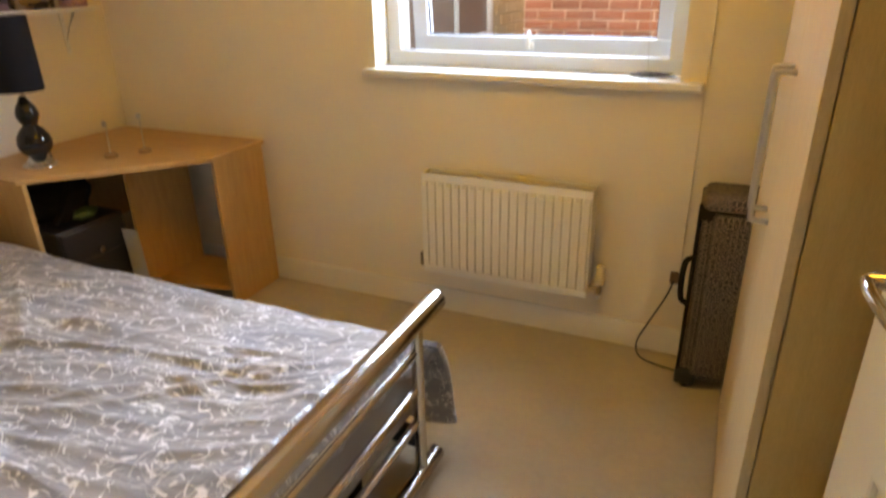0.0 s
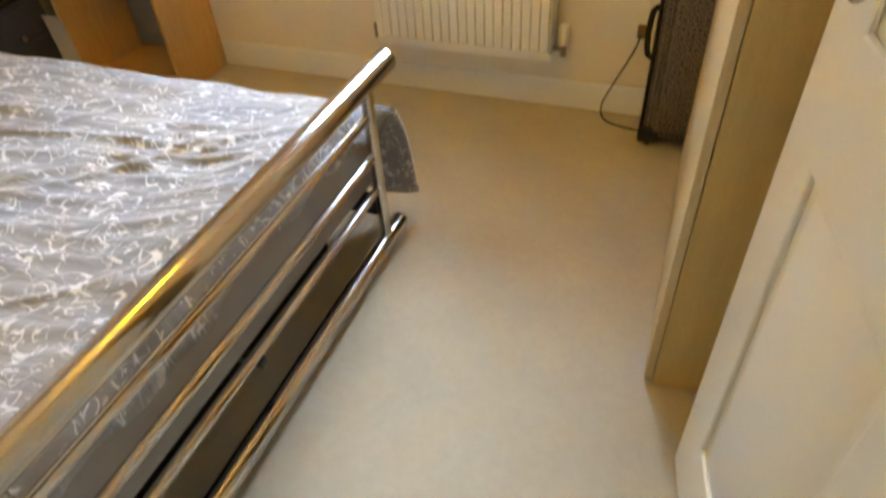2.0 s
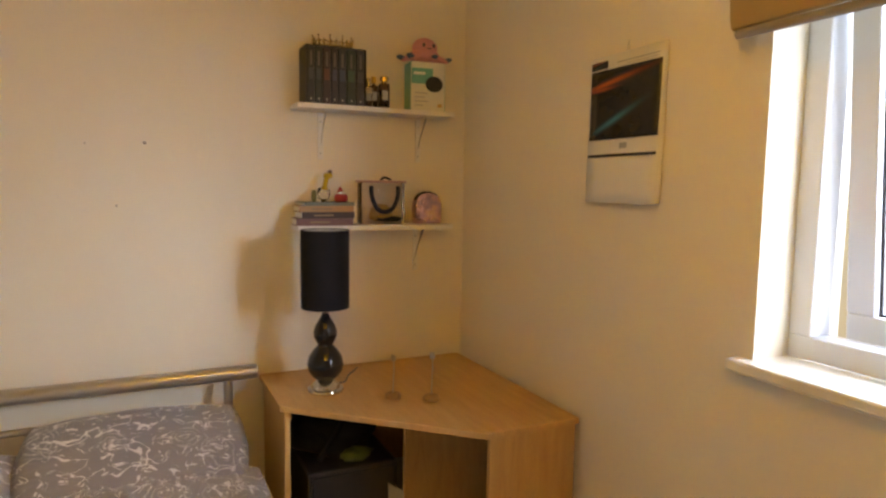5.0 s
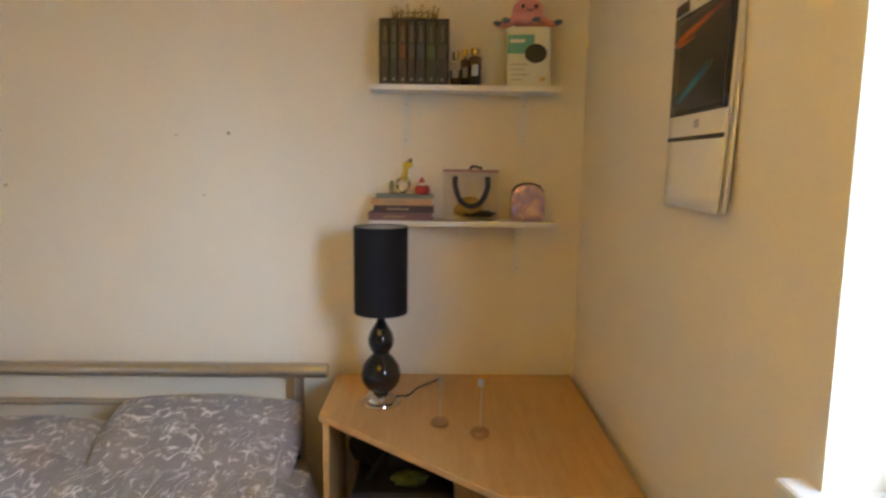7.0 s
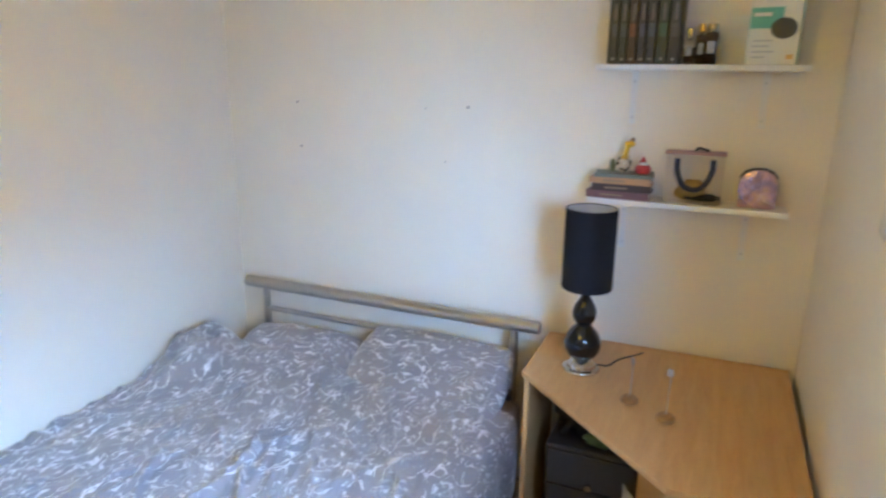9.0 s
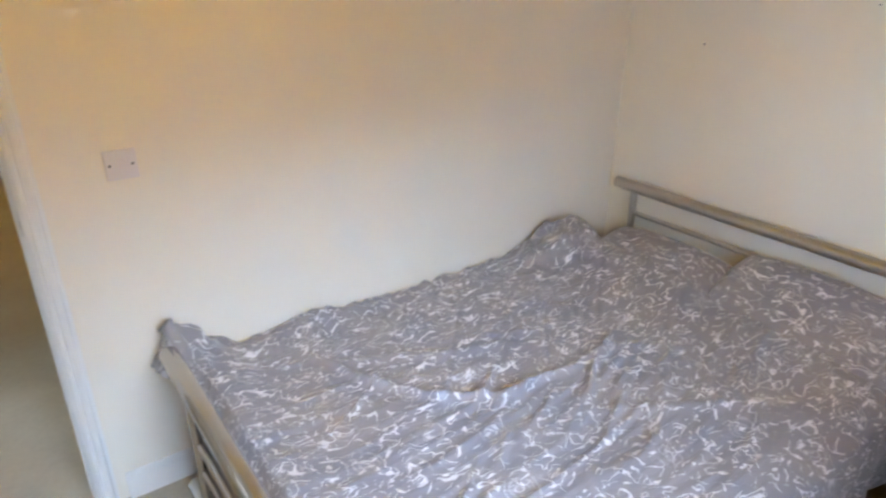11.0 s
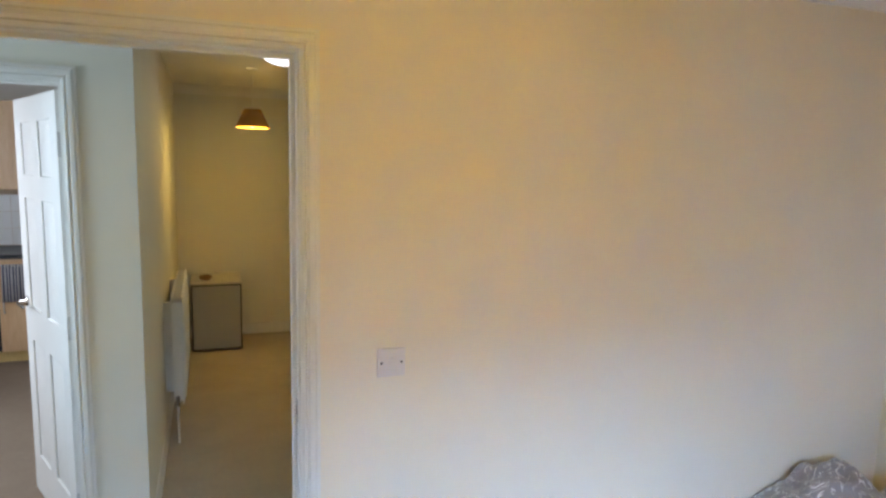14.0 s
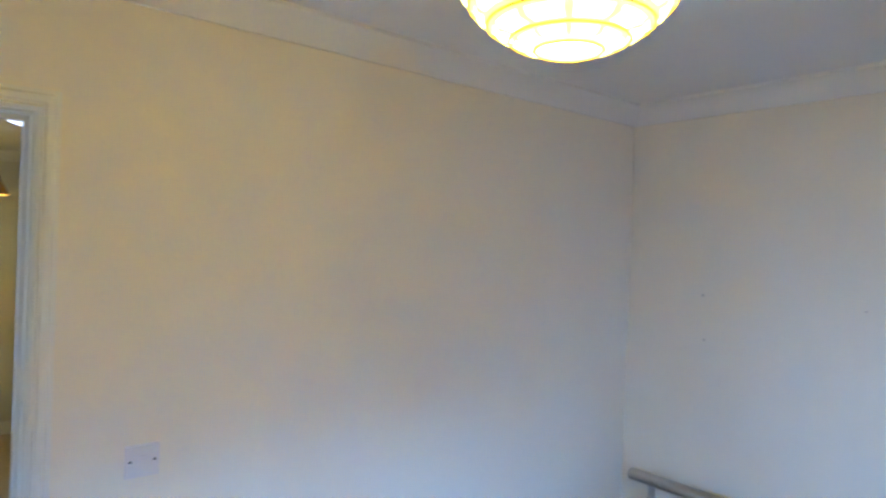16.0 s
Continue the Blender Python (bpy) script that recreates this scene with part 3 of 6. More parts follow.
# added block and top plate in place of the deep shade under the bed
bed_shade = thing("under_bed_shade_block", "low near-black block added as the shade under the bed", "storage box", 1.5, 0.8, 0)
part("shade_block", box(1.02, 1.98, 0.30, 1.30, 0.0, 0.140, 0.012), UNDER, bed_shade)
part("shade_block_top", box(1.01, 1.99, 0.29, 1.31, 0.141, 0.156, 0.006), UNDER, bed_shade)
mattress = thing("mattress", "grey fabric double mattress on the metal bed", "mattress", 1.1, 0.8, 0.2)
part("mattress_body", box(0.115, 2.082, 0.14, 1.465, 0.200, 0.425, 0.035, seg=4), MATTRESS, mattress, "", True)


def fold(x, y, p, q, width, height):
    """A soft crease from p to q."""
    px, py = p
    dx, dy = q[0] - px, q[1] - py
    L2 = dx * dx + dy * dy
    t = max(0.0, min(1.0, ((x - px) * dx + (y - py) * dy) / L2))
    d = math.hypot(x - px - t * dx, y - py - t * dy)
    if d > 3 * width:
        return 0.0
    return height * math.exp(-((d / width) ** 2)) * math.sin(math.pi * (0.08 + 0.84 * t))


rnd = random.Random(11)
FOLDS = []
for i in range(60):
    x, y = rnd.uniform(0.55, 2.0), rnd.uniform(0.12, 1.42)
    a = (0.50 + math.pi if y > 0.6 else math.atan2(0.85 - y, -1.2 - x)) + rnd.gauss(0.0, 0.25)
    L = rnd.uniform(0.15, 0.65)
    FOLDS.append(((x, y), (x + L * math.cos(a), y + L * math.sin(a)), rnd.uniform(0.007, 0.014), rnd.uniform(0.004, 0.010)))
FOLDS += [((1.75, 0.28), (1.05, 0.62), 0.022, 0.013), ((1.05, 0.62), (0.55, 1.05), 0.02, 0.013), ((1.2, 0.95), (0.6, 1.35), 0.022, 0.012), ((0.45, 0.25), (0.75, 0.12), 0.05, 0.04)]
CREASE = curve_points([(1.73, 0.216, 0), (1.616, 0.544, 0), (1.387, 0.771, 0), (1.106, 0.76, 0), (0.973, 0.803, 0), (0.782, 0.714, 0)], 3)
FOLDS += [((p[0], p[1]), (q[0], q[1]), 0.015, 0.024) for p, q in zip(CREASE[::2], CREASE[3::2])]


def bed_height(x, y):
    z = 0.463
    z += 0.018 * noise.noise(Vector((x * 2.2, y * 2.2, 0.3))) + 0.006 * noise.noise(Vector((x * 7, y * 9, 1.7)))
    zone = math.exp(-(((x - 1.35) / 0.75) ** 4) - ((y - 0.92) / 0.52) ** 4)
    # long pulled wrinkles running from head to foot
    for gap, high, sx in ((0.098, 0.015, 0.26), (0.055, 0.008, 0.10)):
        ph = (y - sx * (x - 1.4)) / gap + 1.3 * noise.noise(Vector((x * 1.3, y * 2.4, 4.4 + gap)))
        size = max(0.0, 0.55 + 0.9 * noise.noise(Vector((x * 1.7, y * 4.0, 1.1 + gap))))
        z += high * zone * size * (1 - abs(math.sin(math.pi * ph))) ** 1.6
    for p, q, w, h in FOLDS:
        z += fold(x, y, p, q, w, h)
    # pushed up over the pillow by the wall, bunched at the foot
    z += 0.150 * math.exp(-(((x - 0.44) / 0.20) ** 2) - ((y - 0.12) / 0.15) ** 2)
    z += 0.075 * math.exp(-(((x - 0.36) / 0.20) ** 2) - ((y - 0.48) / 0.30) ** 2)
    z += 0.045 * math.exp(-(((x - 0.42) / 0.16) ** 2) - ((y - 1.05) / 0.40) ** 2)
    z += 0.175 * math.exp(-(abs((x - 2.08) / 0.075) ** 1.3) - abs((y - 0.06) / 0.085) ** 1.3)
    z += 0.040 * math.exp(-((x - 1.62) / 0.20) ** 2 - ((y - 0.06) / 0.06) ** 2)
    z += 0.045 * math.exp(-(((x - 2.04) / 0.13) ** 2)) * min(1.0, max(0.0, (1.5 - y) / 0.2))
    # crumpled cloth where it is bunched by the wall and at the foot
    crush = math.exp(-((y - 0.05) / 0.17) ** 2) + 0.8 * math.exp(-((x - 2.06) / 0.10) ** 2) * math.exp(-((y - 0.1) / 0.35) ** 2)
    z += 0.038 * min(1.0, crush) * (0.30 - 0.7 * abs(noise.noise(Vector((x * 9, y * 16, 7.1)))) - 0.5 * abs(noise.noise(Vector((x * 22, y * 30, 3.3)))))
    z += 0.012 * (0.25 - abs(noise.noise(Vector((x * 2.2 + y, y * 6.0, 9.1))))) + 0.005 * (0.25 - abs(noise.noise(Vector((x * 4.5 + y, y * 13.0, 5.1)))))
    return max(z, 0.444)


def duvet_mesh():
    bm = bmesh.new()
    uvl = bm.loops.layers.uv.new("UVMap")
    us, vs = np.linspace(0, 1, 270), np.linspace(0, 1, 250)
    top_v = 0.80
    grid = []
    for u in us:
        row = []
        for v in vs:
            x = 0.30 + u * 1.80
            if u > 0.965:
                x = 2.037 + (u - 0.965) * (1.55 + 1.8 * math.exp(-((v * 1.8 - 0.07) / 0.09) ** 2) + (1.6 if v > top_v else 0.0))
            if v < top_v:
                y = 0.012 + (v / top_v) * 1.473
                z = bed_height(x, y)
                edge = max(0.0, (y - 1.36) / 0.125)
                z -= 0.030 * edge**2
            else:
                s = (v - top_v) / (1 - top_v)
                wav = 0.022 * math.sin(x * 9.0 + 1.2) + 0.014 * math.sin(x * 21.0) + 0.01 * noise.noise(Vector((x * 6, s * 3, 5)))
                y = 1.485 + 0.035 * math.sin(min(1, s * 2.2) * math.pi / 2) + wav * s
                z0 = bed_height(x, 1.485) - 0.030
                foot = math.exp(-(((x - 2.12) / 0.16) ** 2))
                y += 0.045 * foot * s
                z = z0 - s * (0.25 + 0.03 * math.sin(x * 5) + 0.13 * foot)
            if u > 0.965:
                k = (u - 0.965) / 0.035
                z -= ((0.120 + 0.045 * noise.noise(Vector((y * 9, k * 2, 2.2)))) if y > 0.2 else 0.02) * k * k if v < top_v else 0.0
                if v < top_v and y > 0.2:
                    x += 0.004 * k * noise.noise(Vector((y * 26, k * 3, 6.1)))
            # crushed corner hanging over the rail by the wall, puckered edges
            c = math.exp(-(((x - 2.09) / 0.09) ** 2) - ((y - 0.06) / 0.13) ** 2)
            e = 0.18 * math.exp(-((y - 0.03) / 0.07) ** 2) + 0.5 * math.exp(-(((x - 0.45) / 0.22) ** 2) - ((y - 0.12) / 0.16) ** 2)
            q = Vector((x * 15, y * 15, z * 15))
            k = c + e
            if k > 0.02:
                x += 0.045 * k * noise.noise(q + Vector((9, 0, 0))) + 0.035 * c * max(0.0, 0.12 - y) / 0.12
                y += 0.030 * k * noise.noise(q + Vector((0, 5, 0)))
                z += 0.060 * k * noise.noise(q * 0.8 + Vector((0, 0, 3))) + 0.025 * k * noise.noise(q * 2.2) - 0.03 * c
                y = max(y, 0.010)
            row.append(bm.verts.new((x, y, z)))
        grid.append(row)
    for i in range(len(us) - 1):
        for j in range(len(vs) - 1):
            f = bm.faces.new((grid[i][j], grid[i + 1][j], grid[i + 1][j + 1], grid[i][j + 1]))
            for lp, (a, b) in zip(f.loops, ((i, j), (i + 1, j), (i + 1, j + 1), (i, j + 1))):
                lp[uvl].uv = (us[a] * 1.8 + max(0.0, us[a] - 0.965) * 3.2, vs[b] * 1.8)
    return bm


duvet = tagged(part("duvet", duvet_mesh(), LINEN, None, "", True), "rumpled grey printed duvet with pale brush strokes", "duvet")
sol = duvet.modifiers.new("thickness", "SOLIDIFY")
sol.thickness, sol.offset = 0.014, -1


def pillow(m, w, d, h, seed, label):
    bm = bmesh.new()
    uvl = bm.loops.layers.uv.new("UVMap")
    n, k = 30, 22
    sheets = []
    for side in (1, -1):
        g = []
        for i in range(n + 1):
            row = []
            for j in range(k + 1):
                a, b = i / n * 2 - 1, j / k * 2 - 1
                f = max(0.0, (1 - abs(a) ** 3.2)) ** 0.55 * max(0.0, (1 - abs(b) ** 3.0)) ** 0.55
                pinch = 1 - 0.06 * (abs(a) * abs(b)) ** 2
                z = side * f * h / 2 + 0.008 * noise.noise(Vector((a * 2.4, b * 2.4, seed + side))) * f + 0.004 * math.sin(9 * a + 4 * b + seed) * f
                row.append(bm.verts.new((a * w / 2 * (1 - 0.04 * b * b) * pinch, b * d / 2 * (1 - 0.05 * a * a) * pinch, z)))
            g.append(row)
        for i in range(n):
            for j in range(k):
                q = [g[i][j], g[i + 1][j], g[i + 1][j + 1], g[i][j + 1]]
                f = bm.faces.new(q if side > 0 else q[::-1])
                for lp in f.loops:
                    lp[uvl].uv = (lp.vert.co.x + seed, lp.vert.co.y + 0.3 * seed)
        sheets.append(g)
    bmesh.ops.remove_doubles(bm, verts=bm.verts[:], dist=0.0004)
    ob = part("pillow", bm, LINEN, None, "", True)
    ob.matrix_basis = m
    return tagged(ob, label, "pillow", "bed pillows")


pillow(pose(0.285, 0.50, 0.472, 24, 0, 91), 0.64, 0.40, 0.15, 1.0, "grey printed pillow half covered by the duvet")
pillow(pose(0.265, 1.11, 0.534, 31, 0, 88), 0.68, 0.40, 0.12, 3.7, "plump grey printed pillow leaning on the headboard")


# ---------------------------------------------------------------- corner desk
TOP = 0.695
desk = thing("corner_desk", "beech-effect corner desk with an open front", "desk", 0.4, 2.0, 0)
part("desktop", prism([(0.012, D - 0.022), (0.012, 1.535), (0.40, 1.535), (0.875, 2.045), (0.875, D - 0.022)], TOP - 0.020, TOP, 0.002), BEECH, desk, "wide beech-effect top")
part("side_panel", box(0.03, 0.41, 1.548, 1.566, 0.0, TOP - 0.021, 0.0015), BEECH_V, desk)
part("side_panel", box(0.848, 0.866, 2.060, D - 0.03, 0.0, TOP - 0.021, 0.0015), BEECH_V, desk)
part("back_panel", box(0.03, 0.045, 1.60, 2.30, 0.28, TOP - 0.021, 0.001), BEECH_V, desk)
part("divider_panel", box(0.452, 0.468, 1.95, 2.30, 0.0, TOP - 0.021, 0.001), BEECH_V, desk)
part("bottom_shelf", prism([(0.4685, 2.31), (0.4685, 1.955), (0.8475, 2.064), (0.8475, 2.31)], 0.075, 0.091, 0.001), BEECH, desk)
part("corner_bracket", box(0.47, 0.50, 2.305, 2.335, TOP - 0.075, TOP - 0.0215, 0.004), BLACK, desk)

DRAWER = material("dark_drawer_plastic", (0.030, 0.026, 0.030), 0.45)
drawers = thing("drawer_tower", "black plastic drawer tower under the desk", "drawers", 0.26, 1.9, 0)
DM = pose(0.225, 1.79, 0, 0, 0, 90)
part("carcass", box(-0.16, 0.16, -0.17, 0.17, 0.0, 0.44, 0.008, m=DM), DRAWER, drawers)
for i in range(3):
    fr = part("drawer_front", box(-0.150, 0.150, -0.186, -0.171, 0.025 + i * 0.137, 0.155 + i * 0.137, 0.006, m=DM), DRAWER, drawers)
    bm = lathe([(0, 0), (0.006, 0), (0.006, 0.01), (0.012, 0.014), (0.012, 0.022), (0, 0.025)], 14)
    bm.transform(DM @ pose(0, -0.186, 0.048 + i * 0.137, 90))
    part("knob", bm, CHROME, fr, "small chrome knob", 40)

paper = thing("paper_sheet", "curled white paper sheets beside the drawer tower", "paper", 0.455, 1.92, 0)
bm = bmesh.new()
g = []
for i in range(9):
    a = i / 8
    g.append([bm.verts.new((0.436 + 0.042 * a + o, 1.904 + 0.036 * a + 0.006 * a * a, z)) for o, z in ((0.0, 0.0), (0.003, 0.13), (-0.002, 0.26), (-0.010, 0.375 - 0.02 * a))])
for a, b in zip(g, g[1:]):
    for k in range(3):
        bm.faces.new((a[k], b[k], b[k + 1], a[k + 1]))
bmesh.ops.solidify(bm, geom=bm.faces[:], thickness=0.002)
part("sheet", bm, PAPER, paper, "", 40)


def lump(cx, cy, cz, rx, ry, rz, seed, rough=0.12, cut=None):
    bm = bmesh.new()
    bmesh.ops.create_icosphere(bm, subdivisions=4, radius=1)
    for v in bm.verts:
        d = 1 + rough * noise.noise(v.co * 1.9 + Vector((seed, 0, 0))) + rough * 0.4 * noise.noise(v.co * 5 + Vector((0, seed, 0)))
        v.co = Vector((cx + v.co.x * rx * d, cy + v.co.y * ry * d, cz + v.co.z * rz * d))
        if cut is not None:
            v.co.z = max(v.co.z, cut)
    return bm


bag_cloth = cloth("black_bag_fabric", (0.012, 0.011, 0.012), (0.022, 0.02, 0.02), 350)
bag = thing("rucksack", "slumped black fabric bag on the drawer tower", "bag", 0.2, 1.8, 0.44)
part("bag_body", lump(0.20, 1.77, 0.53, 0.15, 0.16, 0.11, 3.3, 0.25, 0.442), bag_cloth, bag, "", True)
part("strap", sweep(curve_points([(0.34, 1.68, 0.46), (0.36, 1.72, 0.53), (0.30, 1.80, 0.60), (0.22, 1.88, 0.56)]), 0.010, 8), bag_cloth, bag, "", True)
snack = material("green_wrapper", (0.09, 0.13, 0.03), 0.35)
part("side_pocket", lump(0.355, 1.81, 0.468, 0.022, 0.055, 0.026, 8.1, 0.35, 0.442), snack, bag, "crumpled green and yellow wrapper in the pocket", True)

# ---------------------------------------------------------------- table lamp and desk pieces
lamp_t = thing("table_lamp", "black gourd table lamp with a tall drum shade", "lamp", 0.298, 1.715, TOP)
LX, LY = 0.298, 1.715
part("base_disc", lathe([(0, 0), (0.062, 0), (0.064, 0.004), (0.062, 0.010), (0.050, 0.013), (0.048, 0.022), (0.044, 0.026), (0.036, 0.034), (0.030, 0.040), (0, 0.041)], 40, (LX, LY, TOP)), CHROME, lamp_t, "stepped chrome foot", 30)
prof = [(0, 0.041), (0.030, 0.041), (0.048, 0.055), (0.060, 0.075), (0.063, 0.098), (0.057, 0.124), (0.042, 0.147), (0.028, 0.161), (0.026, 0.167), (0.032, 0.176), (0.040, 0.194), (0.041, 0.212), (0.034, 0.234), (0.022, 0.254), (0.014, 0.268), (0.012, 0.276), (0, 0.276)]
part("gourd_body", lathe(prof, 40, (LX, LY, TOP)), BLACK_GLAZE, lamp_t, "glossy black double-gourd body", True)
part("stem", lathe([(0, 0.276), (0.008, 0.276), (0.008, 0.30), (0.013, 0.302), (0.013, 0.345), (0, 0.346)], 16, (LX, LY, TOP)), CHROME, lamp_t, "", 40)
part("shade", lathe([(0.0815, 0.296), (0.0825, 0.296), (0.0835, 0.299), (0.0835, 0.564), (0.0825, 0.567), (0.0815, 0.567), (0.0812, 0.42), (0.0815, 0.296)], 48, (LX, LY, TOP)), SHADE, lamp_t, "black fabric drum shade", 40)
part("shade_lining", lathe([(0.0808, 0.299), (0.0800, 0.299), (0.0800, 0.564), (0.0808, 0.564), (0.0808, 0.299)], 48, (LX, LY, TOP)), SHADE_IN, lamp_t, "pale grey shade lining", 40)
bm = lathe([(0, 0.346), (0.014, 0.346), (0.026, 0.375), (0.029, 0.395), (0.022, 0.415), (0, 0.424)], 20, (LX, LY, TOP))
part("bulb", bm, PAPER, lamp_t, "unlit white bulb", True)
bm = bmesh.new()
for a in (0, 120, 240):
    c, s_ = math.cos(radians(a)), math.sin(radians(a))
    sweep([(LX + 0.012 * c, LY + 0.012 * s_, TOP + 0.335), (LX + 0.0805 * c, LY + 0.0805 * s_, TOP + 0.335)], 0.0015, 6, bm=bm)
part("shade_carrier", bm, STEEL, lamp_t)
part("flex", sweep(curve_points([(LX - 0.03, LY + 0.05, TOP + 0.012), (LX - 0.05, LY + 0.085, TOP + 0.006), (LX - 0.10, LY + 0.115, TOP + 0.014), (LX - 0.16, LY + 0.155, TOP + 0.010), (LX - 0.215, LY + 0.185, TOP + 0.004)]), 0.003, 8), BLACK, lamp_t, "black mains flex", True)


def photo_clip(x, y, h, label, rz):
    t = thing("photo_holder", label, "photo holder", x, y, TOP, "photo holders on the desk")
    m = pose(x, y, TOP, 0, 0, rz)
    bm = lathe([(0, 0), (0.022, 0), (0.027, 0.004), (0.027, 0.012), (0.021, 0.019), (0, 0.021)], 20)
    bm.transform(m)
    part("base", bm, BALL_WOOD, t, "", 40)
    bm = tube((0, 0, 0.019), (0.003, 0.002, h), 0.0019, 8)
    bm.transform(m)
    part("wire", bm, STEEL, t)
    bm = box(-0.008, 0.009, -0.003, -0.001, h - 0.006, h + 0.017, 0.001)
    box(-0.008, 0.009, 0.003, 0.005, h - 0.004, h + 0.012, 0.001, bm=bm)
    join(bm, lathe([(0, 0), (0.004, 0.002), (0.004, 0.007), (0, 0.009)], 10, (0.008, 0.0, h - 0.004)))
    bm.transform(m)
    part("clip", bm, STEEL, t, "small metal clip")


BALL_WOOD = wood("turned_mid_wood", (0.30, 0.15, 0.055), (0.36, 0.19, 0.07), (0.42, 0.23, 0.09))
BRASS_WOOD = wood("turned_dark_wood", (0.16, 0.08, 0.03), (0.20, 0.10, 0.04), (0.24, 0.13, 0.05))
photo_clip(0.472, 1.902, 0.135, "small wire photo clip on a round wooden base", 20)
photo_clip(0.541, 2.015, 0.150, "taller wire photo clip on a round wooden base", 65)


# ---------------------------------------------------------------- wall shelves
def wall_shelf(z, label, ys):
    s = thing("wall_shelf", label, "shelf", 0.0, 1.97, z, "white wall shelves")
    part("board", box(0.002, 0.128, 1.662, 2.292, z - 0.018, z, 0.0015), SHELF, s)
    for y in ys:
        bm = box(0.0005, 0.005, y - 0.011, y + 0.011, z - 0.198, z - 0.0185, 0.001)
        box(0.005, 0.105, y - 0.011, y + 0.011, z - 0.0225, z - 0.0185, 0.001, bm=bm)
        bm2 = bmesh.new()
        vs = [bm2.verts.new(c) for c in ((0.005, y, z - 0.15), (0.005, y, z - 0.13), (0.075, y, z - 0.0225), (0.095, y, z - 0.0225), (0.04, y, z - 0.085))]
        bm2.faces.new(vs)
        bmesh.ops.solidify(bm2, geom=bm2.faces[:], thickness=0.003)
        join(bm, bm2)
        br = part("bracket", bm, GLOSS, s, "white pressed metal bracket")
        for dz in (0.175, 0.055):
            part("screw", tube((0.0045, y, z - dz), (0.0075, y, z - dz), 0.004, 8, cap=0.001), STEEL, br)


S1, S2 = 1.711, 1.264
wall_shelf(S1, "narrow white shelf holding boxed books and bottles", (1.778, 2.185))
wall_shelf(S2, "narrow white shelf holding keepsakes and a book stack", (1.778, 2.178))

# boxed set of dark novels
case = thing("book_set", "black slipcase of seven dark-spined novels on the shelf", "books", 0.06, 1.81, S1)
part("slipcase_side", box(0.012, 0.122, 1.696, 1.6985, S1 + 0.001, S1 + 0.205), BLACK, case)
part("slipcase_side", box(0.012, 0.122, 1.9195, 1.922, S1 + 0.001, S1 + 0.205), BLACK, case)
part("slipcase_top", box(0.012, 0.122, 1.696, 1.922, S1 + 0.205, S1 + 0.2075), BLACK, case)
SPINES = [(0.020, 0.022, 0.020), (0.018, 0.026, 0.024), (0.035, 0.018, 0.016), (0.022, 0.020, 0.030), (0.018, 0.022, 0.032), (0.018, 0.030, 0.022), (0.024, 0.022, 0.022)]
GLINTS = [(0.05, 0.06, 0.07), (0.045, 0.06, 0.065), (0.13, 0.045, 0.03), (0.05, 0.055, 0.10), (0.04, 0.06, 0.10), (0.035, 0.09, 0.055), (0.05, 0.05, 0.05)]
WIDTHS = [0.029, 0.028, 0.031, 0.027, 0.032, 0.036, 0.0355]
y = 1.6995
for w, c, gl in zip(WIDTHS, SPINES, GLINTS):
    bk = part("book", box(0.016, 0.121, y + 0.0007, y + w - 0.0007, S1 + 0.001, S1 + 0.203, 0.003), material("novel_cover", c, 0.45), case)
    gm = material("novel_cover_art", gl, 0.4)
    part("spine_art", box(0.1205, 0.1215, y + 0.006, y + w - 0.006, S1 + 0.085, S1 + 0.125, 0.0004), gm, bk)
    part("spine_title", box(0.1205, 0.1215, y + w * 0.5 - 0.004, y + w * 0.5 + 0.004, S1 + 0.135, S1 + 0.185, 0.0004), material("dull_gilt", (0.12, 0.11, 0.10), 0.5), bk)
    part("publisher_mark", box(0.1205, 0.1215, y + w * 0.5 - 0.003, y + w * 0.5 + 0.003, S1 + 0.012, S1 + 0.020, 0.0004), material("pale_mark", (0.35, 0.35, 0.34), 0.5), bk)
    y += w

tiara = thing("tiara", "spiky pale gold tiara on the slipcase", "tiara", 0.07, 1.81, S1 + 0.2078)
bm = bmesh.new()
ring = [(0.066 + 0.045 * math.cos(a), 1.81 + 0.070 * math.sin(a), S1 + 0.213) for a in np.linspace(-2.2, 2.2, 30)]
PALE_GOLD = metal("pale_gold", (0.60, 0.47, 0.27), 0.22)
part("band", sweep(ring, 0.005, 8), PALE_GOLD, tiara, "", True)
part("upper_band", sweep([(0.066 + 0.046 * math.cos(a), 1.81 + 0.072 * math.sin(a), S1 + 0.228 + 0.004 * math.cos(a * 22.4)) for a in np.linspace(-2.2, 2.2, 90)], 0.0028, 6), PALE_GOLD, tiara, "", True)
for i, a in enumerate(np.linspace(-2.2, 2.2, 15)):
    p = Vector((0.066 + 0.045 * math.cos(a), 1.81 + 0.070 * math.sin(a), S1 + 0.214))
    hgt = 0.036 if i % 2 == 0 else 0.022
    bm = tube(p, p + Vector((0.004 * math.cos(a), 0.007 * math.sin(a), hgt)), 0.005, 8, cap=0.001, r2=0.0015)
    join(bm, lathe([(0, -0.004), (0.0045, 0), (0, 0.004)], 8, tuple(p + Vector((0.004 * math.cos(a), 0.007 * math.sin(a), hgt)))))
    part("point", bm, PALE_GOLD, tiara, "", True)


